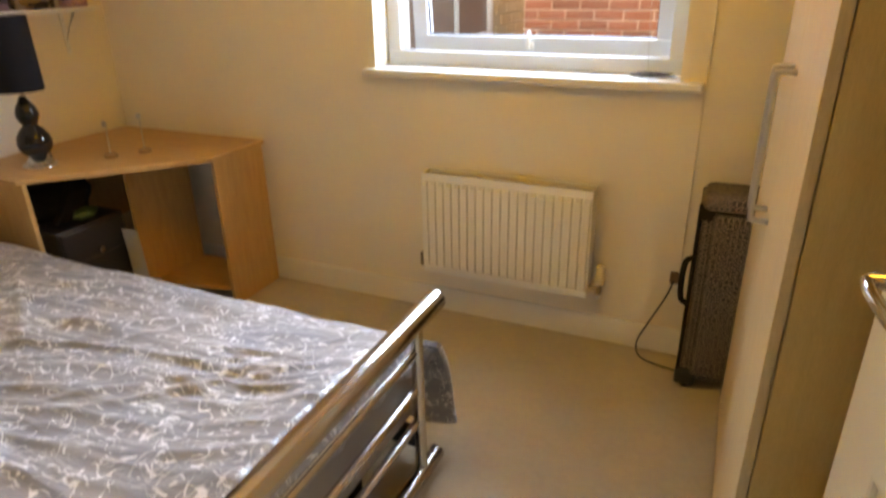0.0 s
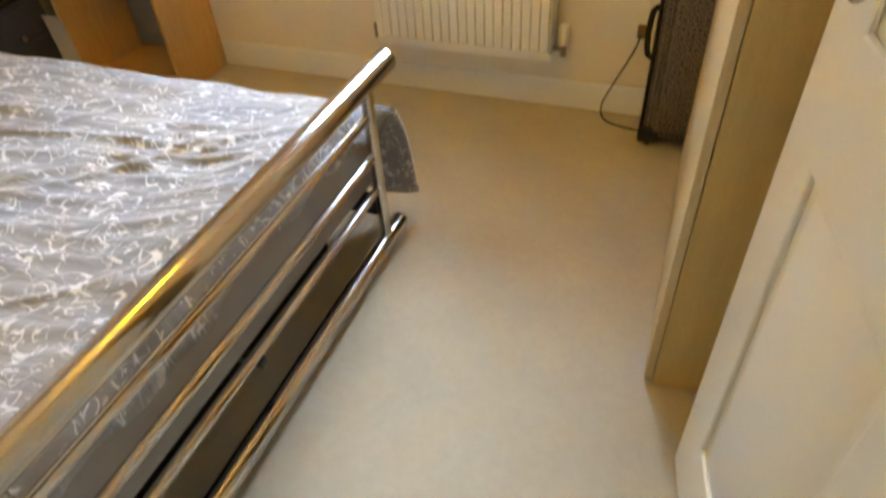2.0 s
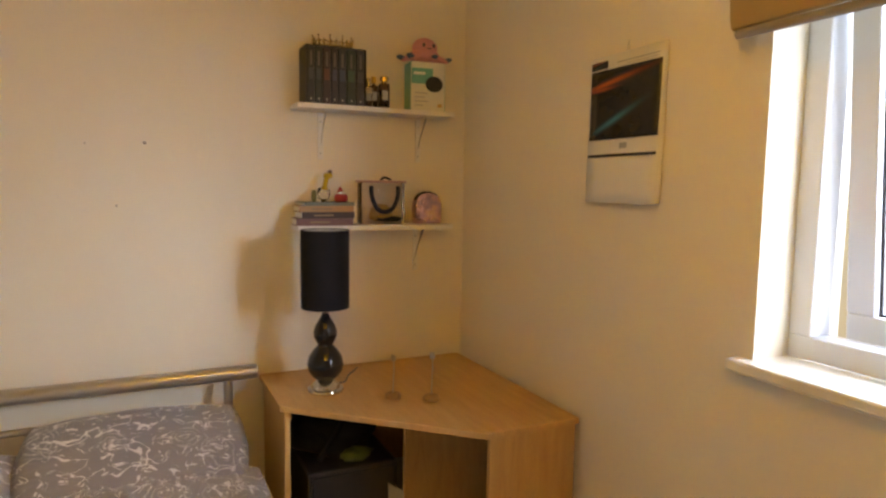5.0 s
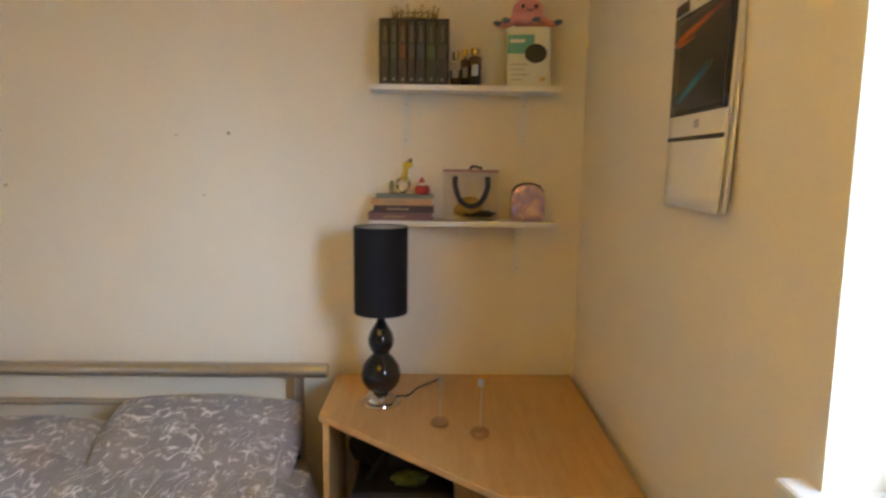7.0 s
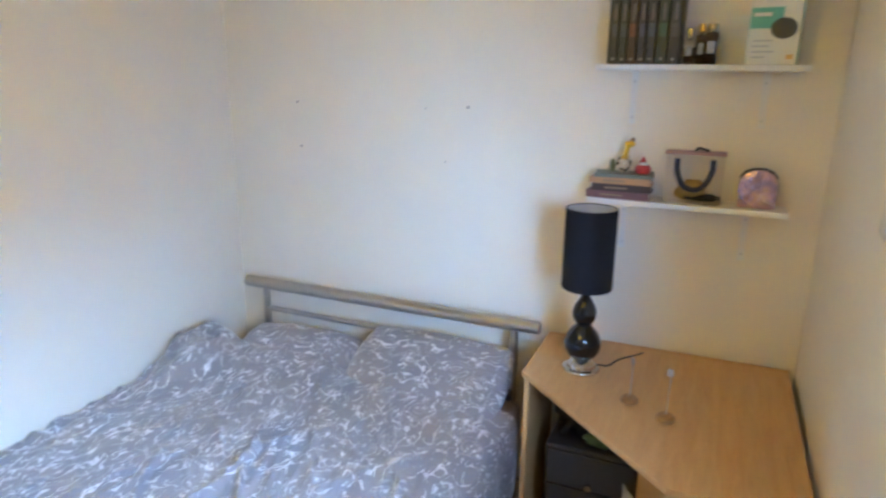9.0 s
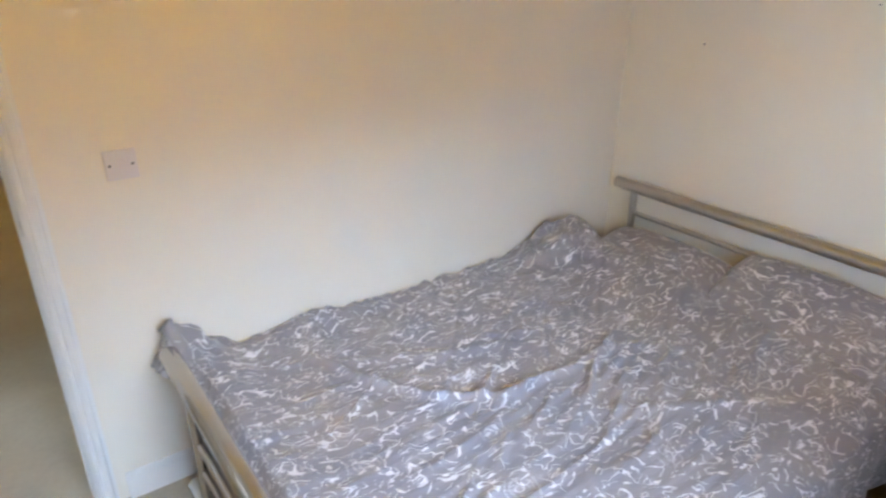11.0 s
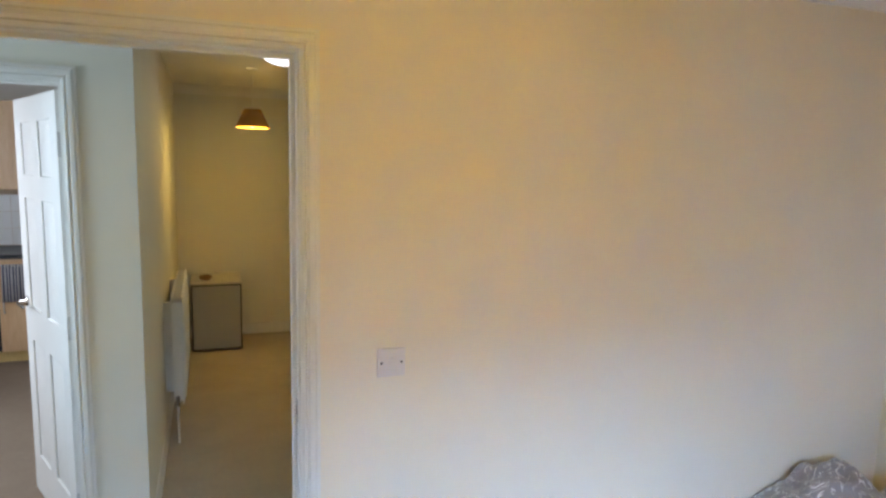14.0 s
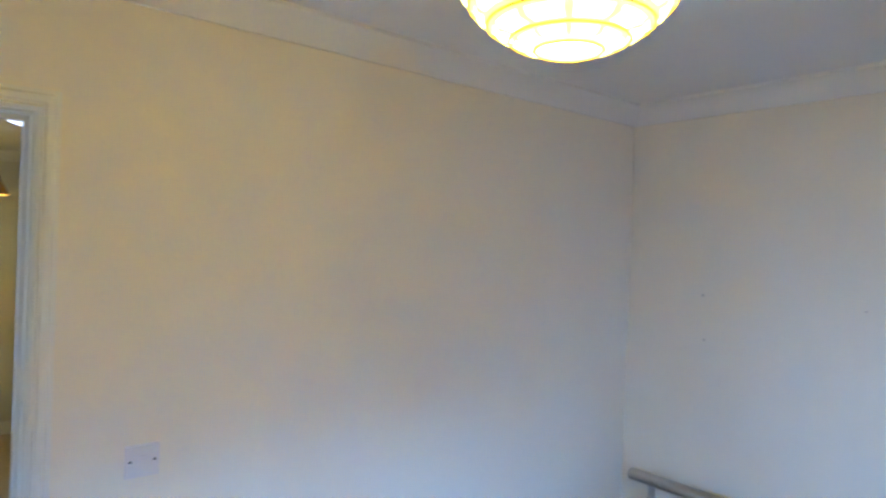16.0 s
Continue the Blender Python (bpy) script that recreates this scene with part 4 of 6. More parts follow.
def bottle(x, y, z, w, d, h, capr, caph, mat, capmat, label):
    t = thing("perfume_bottle", label, "perfume bottle", x, y, z, "perfume bottles")
    part("bottle_body", box(x - d / 2, x + d / 2, y - w / 2, y + w / 2, z + 0.0005, z + h, 0.005, seg=3), mat, t, "", 40)
    part("liquid", box(x - d / 2 + 0.004, x + d / 2 - 0.004, y - w / 2 + 0.004, y + w / 2 - 0.004, z + 0.006, z + h * 0.7, 0.003), AMBER, t)
    part("neck", tube((x, y, z + h), (x, y, z + h + 0.010), capr * 0.7, 12), CHROME, t, "", 40)
    part("cap", tube((x, y, z + h + 0.008), (x, y, z + h + 0.008 + caph), capr, 16, cap=0.002), capmat, t, "", 40)
    part("front_label", box(x + d / 2 + 0.0002, x + d / 2 + 0.001, y - w * 0.28, y + w * 0.28, z + h * 0.35, z + h * 0.72), SHADE_IN, t)


bottle(0.072, 1.945, S1, 0.036, 0.026, 0.078, 0.010, 0.026, CLEAR, CHROME, "clear glass perfume bottle with a silver cap")
bottle(0.045, 1.978, S1, 0.030, 0.030, 0.092, 0.010, 0.026, AMBER, BRASS, "smoky perfume bottle with a brass cap")
bottle(0.075, 2.010, S1, 0.040, 0.026, 0.098, 0.016, 0.018, AMBER, PALE_GOLD, "dark plum perfume bottle with a gold collar")

# mask carton with a round black motif
carton = thing("carton", "white and teal carton standing on the shelf", "box", 0.07, 2.185, S1)
CM = pose(0.064, 2.186, S1, 0, 0, -6)
TEAL = painted("teal_print", (0.10, 0.42, 0.36), (0.09, 0.38, 0.33), 0.4)
CARD = painted("white_carton", (0.74, 0.74, 0.66), (0.70, 0.70, 0.62), 0.45)
part("carton_body", box(-0.045, 0.045, -0.070, 0.070, 0.0005, 0.190, 0.0015, m=CM), CARD, carton)
part("side_print", box(-0.044, 0.044, -0.0712, -0.0704, 0.002, 0.188, m=CM), TEAL, carton, "teal printed side")
part("side_print", box(-0.044, 0.044, 0.0704, 0.0712, 0.002, 0.188, m=CM), TEAL, carton, "teal printed side")
part("front_print", box(0.0452, 0.0458, -0.068, 0.020, 0.105, 0.165, m=CM), TEAL, carton, "teal printed block")
bm = lathe([(0, 0), (0.036, 0), (0.036, 0.0006), (0, 0.0006)], 28)
bm.transform(CM @ pose(0.0462, 0.025, 0.105, 0, 90, 0) @ Matrix.Diagonal((0.85, 1, 1, 1)))
part("mask_picture", bm, BLACK, carton, "round black picture")
for i, (a, b, z) in enumerate(((-0.055, 0.0, 0.068), (-0.055, -0.012, 0.052), (-0.055, 0.004, 0.036), (-0.055, -0.02, 0.020))):
    part("text_bar", box(0.0452, 0.0457, a, b, z, z + 0.004, m=CM), SHADE_IN, carton)
part("emblem", box(0.0452, 0.0457, 0.040, 0.058, 0.016, 0.030, m=CM), BRASS, carton)
part("title_bar", box(0.0459, 0.0463, -0.060, -0.012, 0.140, 0.150, m=CM), PAPER, carton)

# plush octopus: one soft mesh
bm = bmesh.new()
OX, OY, OZ = 0.070, 2.182, S1 + 0.191


def puff(bm, c, r, mat):
    """A soft round lump added to a plush toy."""
    made = bmesh.ops.create_icosphere(bm, subdivisions=3, radius=1)["verts"]
    for v in made:
        v.co = Vector((c[0] + v.co.x * r[0], c[1] + v.co.y * r[1], c[2] + v.co.z * r[2]))
    for fc in {q for v in made for q in v.link_faces}:
        fc.material_index = mat


puff(bm, (OX, OY, OZ + 0.056), (0.043, 0.052, 0.042), 0)
puff(bm, (OX, OY, OZ + 0.032), (0.046, 0.058, 0.030), 0)
for k in range(6):
    a = math.radians(k * 60 + 12)
    for i in range(8):
        q = 0.040 + 0.0092 * i
        rz = 0.019 - 0.0012 * i
        tip = i > 5
        drop = 0.030 * (1 - i / 7) ** 1.5
        lift = 0.012 * max(0, i - 5) / 2
        puff(bm, (OX + 0.50 * q * math.cos(a), OY + q * math.sin(a), OZ + rz * 0.72 + drop * 0.5 + lift), (0.016, 0.020 - 0.001 * i, rz * 0.72), 1 if tip else 0)
for dy in (-0.021, 0.021):
    puff(bm, (OX + 0.0405, OY + dy, OZ + 0.062), (0.005, 0.0055, 0.0075), 2)
for i in range(7):
    a = math.pi * (1.15 + 0.7 * i / 6)
    puff(bm, (OX + 0.0445, OY + 0.009 * math.cos(a), OZ + 0.055 + 0.007 * math.sin(a)), (0.0022, 0.0018, 0.0014), 2)
octo = tagged(part("plush_toy", bm, PINK, None, "", True), "pink plush octopus with dark blue tips on the white carton", "soft toy")
octo.data.materials.append(BLUE_PLUSH)
octo.data.materials.append(BLACK)

# book stack and ornaments on the lower shelf
RIM_GILT = material("faded_gilt_lettering", (0.30, 0.22, 0.14), 0.5)
z = S2 + 0.0005
STACK = [(0.150, 0.026, (0.20, 0.10, 0.11), -3, 0.0), (0.138, 0.024, (0.06, 0.035, 0.035), 2, 0.008), (0.142, 0.022, (0.48, 0.27, 0.13), -1, 0.004), (0.132, 0.013, (0.17, 0.20, 0.17), 5, 0.010)]
for i, (L, h, c, rz, dx) in enumerate(STACK):
    t = thing("book", ("worn purple paperback lying at the bottom of the stack", "dark hardback lying in the stack", "orange-spined paperback lying in the stack", "thin grey-green booklet on top of the stack")[i], "book", 0.066, 1.765, z, "stacked books")
    m = pose(0.066 + dx * 0.3, 1.765 + dx, z, 0, 0, rz)
    w = 0.108
    part("pages", box(-w / 2 + 0.003, w / 2 - 0.003, -L / 2 - 0.028, L / 2 + 0.03, 0.002, h - 0.002, m=m), PAPER, t)
    cm = material("book_cover", c, 0.5)
    part("cover", box(-w / 2, w / 2, -L / 2 - 0.03, L / 2 + 0.034, 0.0, 0.0022, m=m), cm, t)
    part("cover", box(-w / 2, w / 2, -L / 2 - 0.03, L / 2 + 0.034, h - 0.0022, h, m=m), cm, t)
    part("spine", box(w / 2 - 0.001, w / 2 + 0.0015, -L / 2 - 0.03, L / 2 + 0.034, 0.0, h, 0.001, m=m), cm, t)
    if h > 0.02:
        part("spine_lettering", box(w / 2 + 0.0016, w / 2 + 0.0020, -0.055, 0.02, h * 0.38, h * 0.62, m=m), RIM_GILT, t)
    z += h + 0.0006
STK = z
fig = thing("ornament", "small yellow and clear glass animal ornament on the books", "ornament", 0.07, 1.775, STK)
YEL = material("yellow_glaze", (0.70, 0.46, 0.05), 0.25)
part("glass_body", lump(0.07, 1.772, STK + 0.030, 0.019, 0.024, 0.030, 4.4, 0.2, STK), CLEAR, fig, "", True)
part("neck", sweep(curve_points([(0.07, 1.774, STK + 0.045), (0.072, 1.778, STK + 0.070), (0.072, 1.782, STK + 0.090)]), 0.009, 10), YEL, fig, "", True)
part("head", lump(0.074, 1.788, STK + 0.098, 0.012, 0.017, 0.012, 1.4, 0.15), YEL, fig, "", True)
part("ear", lump(0.072, 1.796, STK + 0.112, 0.006, 0.008, 0.009, 6.4, 0.1), BRASS_WOOD, fig, "", True)
part("tail", lump(0.068, 1.735, STK + 0.022, 0.010, 0.010, 0.022, 2.6, 0.2, STK), material("moss_glaze", (0.16, 0.17, 0.07), 0.4), fig, "", True)
bell = thing("ornament", "little red and white festive figure on the books", "ornament", 0.075, 1.835, STK)
RED = material("red_glaze", (0.42, 0.03, 0.03), 0.3)
part("figure_body", lathe([(0, 0), (0.022, 0), (0.026, 0.008), (0.026, 0.020), (0.020, 0.030), (0, 0.034)], 20, (0.075, 1.838, STK)), RED, bell, "", True)
part("beard", lump(0.080, 1.838, STK + 0.031, 0.014, 0.016, 0.008, 3.0, 0.2), PAPER, bell, "", True)
part("hat", lathe([(0, 0.034), (0.013, 0.035), (0.008, 0.048), (0.002, 0.058), (0, 0.059)], 16, (0.073, 1.836, STK)), RED, bell, "", True)

# clear cosmetics bag with dark handles
cbag = thing("clear_bag", "clear plastic bag with dark handles and a pink rim", "bag", 0.07, 2.0, S2)
FILM = glass("clear_vinyl", (0.93, 0.90, 0.90), 0.08)
film = part("vinyl_body", box(0.035, 0.105, 1.912, 2.092, S2 + 0.001, S2 + 0.165, 0.010, seg=3), FILM, cbag, "", 40)
film.visible_shadow = False
RIM = material("dusty_pink_trim", (0.42, 0.24, 0.24), 0.5)
bm = box(0.033, 0.107, 1.908, 2.096, S2 + 0.163, S2 + 0.172, 0.003)
part("rim", bm, RIM, cbag)
NAVY = material("navy_webbing", (0.02, 0.022, 0.05), 0.6)
bm = sweep(curve_points([(0.109, 1.948, S2 + 0.150), (0.112, 1.950, S2 + 0.11), (0.112, 1.970, S2 + 0.065), (0.112, 2.003, S2 + 0.050), (0.112, 2.036, S2 + 0.065), (0.112, 2.056, S2 + 0.11), (0.109, 2.058, S2 + 0.150)]), 0.009, 8)
part("handle", bm, NAVY, cbag, "", True)
part("zip_pull", sweep(curve_points([(0.07, 2.00, S2 + 0.173), (0.085, 2.01, S2 + 0.184), (0.075, 2.04, S2 + 0.176)]), 0.005, 8), BLACK, cbag, "", True)
part("contents", lump(0.07, 1.998, S2 + 0.045, 0.026, 0.045, 0.034, 5.2, 0.3, S2 + 0.012), BRASS, cbag, "crumpled gold item inside", True)
part("contents", lump(0.07, 2.03, S2 + 0.022, 0.022, 0.05, 0.014, 7.2, 0.3, S2 + 0.012), BLACK, cbag, "dark item inside", True)

# small iridescent purse
IRI = material("iridescent_pink_foil", (0.72, 0.48, 0.60), 0.16, 0.85)
iv = coords(IRI)
to_colour(IRI, ramp(IRI, noise_of(IRI, iv, 16, 2), [(0.36, (0.46, 0.36, 0.56)), (0.52, (0.74, 0.48, 0.58)), (0.66, (0.90, 0.62, 0.46))]))
bump(IRI, noise_of(IRI, iv, 26, 2, 0.5, 0.6), 1.0, 0.014)
purse = thing("purse", "small shiny pink foil pouch with a dark zip", "pouch", 0.07, 2.2, S2)
bm = bmesh.new()
outl = [(-0.055, 0.0), (0.055, 0.0), (0.058, 0.06), (0.054, 0.095), (0.040, 0.115), (0.015, 0.124), (-0.015, 0.124), (-0.040, 0.115), (-0.054, 0.095), (-0.058, 0.06)]
f0 = [bm.verts.new((0.050, 2.198 + a, S2 + 0.0008 + b)) for a, b in outl]
f1 = [bm.verts.new((0.098, 2.198 + a, S2 + 0.0008 + b)) for a, b in outl]
bm.faces.new(f0[::-1]), bm.faces.new(f1)
for i in range(len(outl)):
    k = (i + 1) % len(outl)
    bm.faces.new((f0[i], f0[k], f1[k], f1[i]))
bmesh.ops.recalc_face_normals(bm, faces=bm.faces[:])
bmesh.ops.bevel(bm, geom=bm.edges[:], offset=0.007, segments=3, profile=0.5, affect="EDGES")
part("pouch_body", bm, IRI, purse, "", 50)
part("zip", sweep([(0.074, 2.198 + a * 1.01, S2 + 0.002 + b * 1.012) for a, b in outl[3:9]], 0.0035, 8), BLACK, purse, "", True)

# ---------------------------------------------------------------- wall calendar
cal = thing("wall_calendar", "wall calendar with a dark photograph of light streaks", "calendar", 1.02, D - 0.01, 1.37)
NIGHT = material("night_photo", (0.01, 0.012, 0.02), 0.25)
nn, ll, bb = nodes(NIGHT)
vv = coords(NIGHT, (1, 1, 1), "Generated")


def streak(m, vec, x, z, slope, width, length):
    """A soft light trail across the print."""
    n, l, _ = nodes(m)
    sep = n.new("ShaderNodeSeparateXYZ")
    l.new(vec, sep.inputs[0])

    def mathn(op, a, b=None, c=None):
        q = n.new("ShaderNodeMath")
        q.operation = op
        for s_, v_ in zip(q.inputs, (a, b, c)):
            if v_ is None:
                continue
            if isinstance(v_, (int, float)):
                s_.default_value = v_
            else:
                l.new(v_, s_)
        return q.outputs[0]

    along = mathn("SUBTRACT", sep.outputs["X"], x)
    off = mathn("SUBTRACT", mathn("SUBTRACT", sep.outputs["Z"], z), mathn("MULTIPLY", along, slope))
    a = mathn("POWER", 2.718, mathn("MULTIPLY", mathn("POWER", mathn("DIVIDE", off, width), 2.0), -1.0))
    b = mathn("POWER", 2.718, mathn("MULTIPLY", mathn("POWER", mathn("DIVIDE", along, length), 2.0), -1.0))
    return mathn("MULTIPLY", a, b)


base = mixed(NIGHT, noise_of(NIGHT, vv, 4, 4), (0.008, 0.009, 0.013), (0.03, 0.03, 0.045))
base = mixed(NIGHT, streak(NIGHT, vv, 0.25, 0.80, 0.22, 0.035, 0.45), base, (0.55, 0.12, 0.04))
base = mixed(NIGHT, streak(NIGHT, vv, 0.15, 0.72, 0.10, 0.02, 0.2), base, (0.45, 0.10, 0.05))
base = mixed(NIGHT, streak(NIGHT, vv, 0.35, 0.26, 0.55, 0.045, 0.28), base, (0.03, 0.22, 0.34))
to_colour(NIGHT, base)


def bowed(x0, x1, z0, z1, off, t=0.0015, lift=0.02):
    """A sheet that hangs on the wall and curls away along one side and the foot."""
    bm = bmesh.new()
    g = []
    for i in range(9):
        row = []
        for k in range(13):
            u, v = i / 8, k / 12
            zz = z1 + (z0 - z1) * v
            low = max(0.0, (1.80 - zz) / 0.43)
            y = D - 0.004 - off - lift * low * (0.25 + 0.75 * u) * low - 0.004 * u
            row.append(bm.verts.new((x0 + (x1 - x0) * u, y, zz)))
        g.append(row)
    for a, b in zip(g, g[1:]):
        for k in range(12):
            bm.faces.new((a[k], a[k + 1], b[k + 1], b[k]))
    bmesh.ops.recalc_face_normals(bm, faces=bm.faces[:])
    bmesh.ops.solidify(bm, geom=bm.faces[:], thickness=-t)
    return bm


CX0, CX1 = 0.855, 1.165
part("page_block", bowed(CX0, CX1, 1.378, 1.805, 0.001, 0.004, 0.011), PAPER, cal, "", True)
part("date_page", bowed(CX0, CX1, 1.376, 1.80, 0.006, 0.0012, 0.021), PAPER, cal, "", True)
part("photograph", bowed(CX0 + 0.008, CX1 - 0.008, 1.560, 1.762, 0.0085, 0.0008, 0.021), NIGHT, cal, "dark night photograph with orange and blue streaks", True)
part("corner_block", bowed(CX0 + 0.008, CX0 + 0.085, 1.766, 1.788, 0.0085, 0.0008, 0.021), NIGHT, cal)
part("title_bar", bowed(CX0 + 0.12, CX1 - 0.02, 1.776, 1.779, 0.0085, 0.0006, 0.021), SHADE_IN, cal)
part("title_bar", bowed(CX0 + 0.16, CX1 - 0.02, 1.768, 1.770, 0.0085, 0.0006, 0.021), SHADE_IN, cal)
part("month_mark", bowed(CX0 + 0.135, CX0 + 0.185, 1.532, 1.548, 0.0085, 0.0006, 0.021), SHADE_IN, cal)
part("rule", bowed(CX0 + 0.004, CX1 - 0.008, 1.509, 1.517, 0.0085, 0.0006, 0.021), BLACK, cal)
part("hanger", sweep([(1.005, D - 0.004, 1.803), (1.010, D - 0.003, 1.835), (1.015, D - 0.004, 1.803)], 0.001, 6), STEEL, cal)

FIXING = material("painted_over_fixing", (0.34, 0.29, 0.25), 0.7)
# nails, plugs and filled marks left in the walls
for nm, x, yv, zv, r in (("wall_plug", 0, 1.163, 1.551, 0.006), ("nail", 0, 0.372, 1.552, 0.0048), ("nail", 0, 0.383, 1.363, 0.0048), ("nail", 0, 0.982, 1.542, 0.003), ("nail", 0, 1.07, 1.335, 0.0035)):
    tagged(part(nm, tube((0.0003, yv, zv), (0.004, yv, zv), r, 10, cap=0.001), FIXING), "small grey fixing in the bare plaster wall", "wall fixing", "wall fixings")

# ---------------------------------------------------------------- light switch, cable and socket
sw = thing("light_switch", "white plastic light switch beside the doorway", "light switch", 2.133, 0.0, 1.13)
SX, SZ = 2.133, 1.133
part("plate", box(SX - 0.043, SX + 0.043, 0.0005, 0.009, SZ - 0.043, SZ + 0.043, 0.003), PLASTIC, sw)
part("rocker", box(SX - 0.008, SX + 0.008, 0.009, 0.0125, SZ - 0.015, SZ + 0.015, 0.0015, m=pose(0, 0, 0)), PLASTIC, sw)
for dx in (-0.030, 0.030):
    part("screw_cap", tube((SX + dx, 0.008, SZ), (SX + dx, 0.0102, SZ), 0.004, 10, cap=0.0006), RUBBER, sw)
cable = thing("aerial_cable", "thin cable clipped down the wall, painted over", "cable", 2.70, D, 0.3)
part("vertical_run", tube((2.702, D - 0.005, 0.34), (2.699, D - 0.005, H - 0.09), 0.0028, 8), WALL, cable)
part("loose_tail", sweep(curve_points([(2.690, D - 0.012, 0.335), (2.672, D - 0.03, 0.26), (2.615, D - 0.05, 0.13), (2.585, D - 0.06, 0.05), (2.605, D - 0.09, 0.008), (2.68, D - 0.12, 0.005), (2.78, D - 0.14, 0.005)]), 0.0032, 8), BLACK, cable, "black trailing flex", True)
part("outlet", box(2.672, 2.702, D - 0.020, D - 0.001, 0.300, 0.345, 0.004), BRASS_WOOD, cable, "small brown cable outlet")

# ---------------------------------------------------------------- paper lantern
lan = thing("paper_lantern", "lit round yellow paper lantern hanging from the ceiling", "ceiling light", 2.055, 1.332, 2.1)
LC, LR = Vector((2.055, 1.332, 2.063)), 0.136
prof = []
N = 48
for i in range(N + 1):
    a = -math.pi / 2 + 0.27 + (math.pi - 0.54) * i / N
    rip = -0.0025 * math.cos((a + math.pi / 2 - 0.27) / (math.pi - 0.54) * 24 * math.pi)
    prof.append(((LR + rip) * math.cos(a), (LR * 0.96 + rip) * math.sin(a)))
bm = lathe(prof, 50, tuple(LC))
for fc in bm.faces:
    c = fc.calc_center_median() - LC
    turn = (math.atan2(c.y, c.x) / (2 * math.pi) * 10) % 1.0
    tilt = (math.asin(max(-1.0, min(1.0, c.z / (LR * 0.96)))) + math.pi / 2 - 0.27) / ((math.pi - 0.54) / 12) % 1.0
    fc.material_index = 1 if turn < 0.20 or tilt < 0.18 or tilt > 0.82 else 0
globe = part("paper_globe", bm, LANTERN, lan, "glowing ribbed rice paper", True)
globe.data.materials.append(LANTERN_SEAM)
WIRE = material("lantern_wire", (0.62, 0.46, 0.10), 0.6)
for k in range(12):
    a = -math.pi / 2 + 0.27 + k * (math.pi - 0.54) / 12
    r, zz = (LR + 0.0024) * math.cos(a), (LR * 0.96 + 0.0024) * math.sin(a)
    if zz < 0.05:
        part("rib", sweep([(LC.x + r * math.cos(q), LC.y + r * math.sin(q), LC.z + zz) for q in np.linspace(0, 2 * math.pi, 49)], 0.0017, 5), WIRE, lan)
part("rim", sweep([(LC.x + 0.037 * math.cos(q), LC.y + 0.037 * math.sin(q), LC.z - 0.126) for q in np.linspace(0, 2 * math.pi, 41)], 0.0022, 6), LANTERN_SEAM, lan)
part("bulb", lathe([(0, -0.055), (0.022, -0.045), (0.030, -0.02), (0.026, 0.01), (0.014, 0.035), (0, 0.036)], 20, (LC.x, LC.y, LC.z)), BULB, lan, "glowing bulb", True)
part("cord", tube((LC.x, LC.y, LC.z + 0.03), (LC.x, LC.y, H - 0.02), 0.0035, 8), GLOSS, lan)
part("ceiling_rose", lathe([(0, -0.022), (0.02, -0.022), (0.036, -0.012), (0.040, -0.001), (0, -0.001)], 28, (LC.x, LC.y, H)), GLOSS, lan, "", True)

# ---------------------------------------------------------------- wardrobe
ward = thing("wardrobe", "pale wood-effect wardrobe with a long bar handle", "wardrobe", 3.2, 1.64, 0)
WY0, WY1, WXF = 1.143, 2.135, 2.898
bm = box(WXF + 0.0205, 3.50, WY0, WY0 + 0.018, 0, 2.0, 0.001)
part("side_panel", bm, WARD_SIDE, ward)
part("side_panel", box(WXF + 0.0205, 3.50, WY1 - 0.018, WY1, 0, 2.0, 0.001), WARD_SIDE, ward)
part("top_panel", box(WXF + 0.0205, 3.50, WY0 + 0.018, WY1 - 0.018, 1.98, 1.998), WARD_SIDE, ward)
part("base_panel", box(WXF + 0.0205, 3.50, WY0 + 0.018, WY1 - 0.018, 0.06, 0.078), WARD_SIDE, ward)
part("plinth", box(WXF + 0.04, WXF + 0.055, WY0 + 0.018, WY1 - 0.018, 0.0, 0.06), WARD_SIDE, ward)
part("back_panel", box(3.492, 3.498, WY0 + 0.018, WY1 - 0.018, 0.078, 1.98), WARD_SIDE, ward)
mid = (WY0 + WY1) / 2
for k, (a, b, hy) in enumerate(((WY0 + 0.001, mid - 0.0015, mid - 0.045), (mid + 0.0015, WY1 - 0.001, mid + 0.045))):
    d = part("door", box(WXF, WXF + 0.018, a, b, 0.012, 1.996, 0.0015), WARD_FRONT, ward)
    hb = sweep(curve_points([(WXF - 0.001, hy, 0.86), (WXF - 0.030, hy, 0.862), (WXF - 0.038, hy, 0.875), (WXF - 0.038, hy, 1.02), (WXF - 0.038, hy, 1.165), (WXF - 0.030, hy, 1.178), (WXF - 0.001, hy, 1.18)], 5), 0.0065, 10)
    part("handle", hb, STEEL, d, "grey metal bar handle", True)

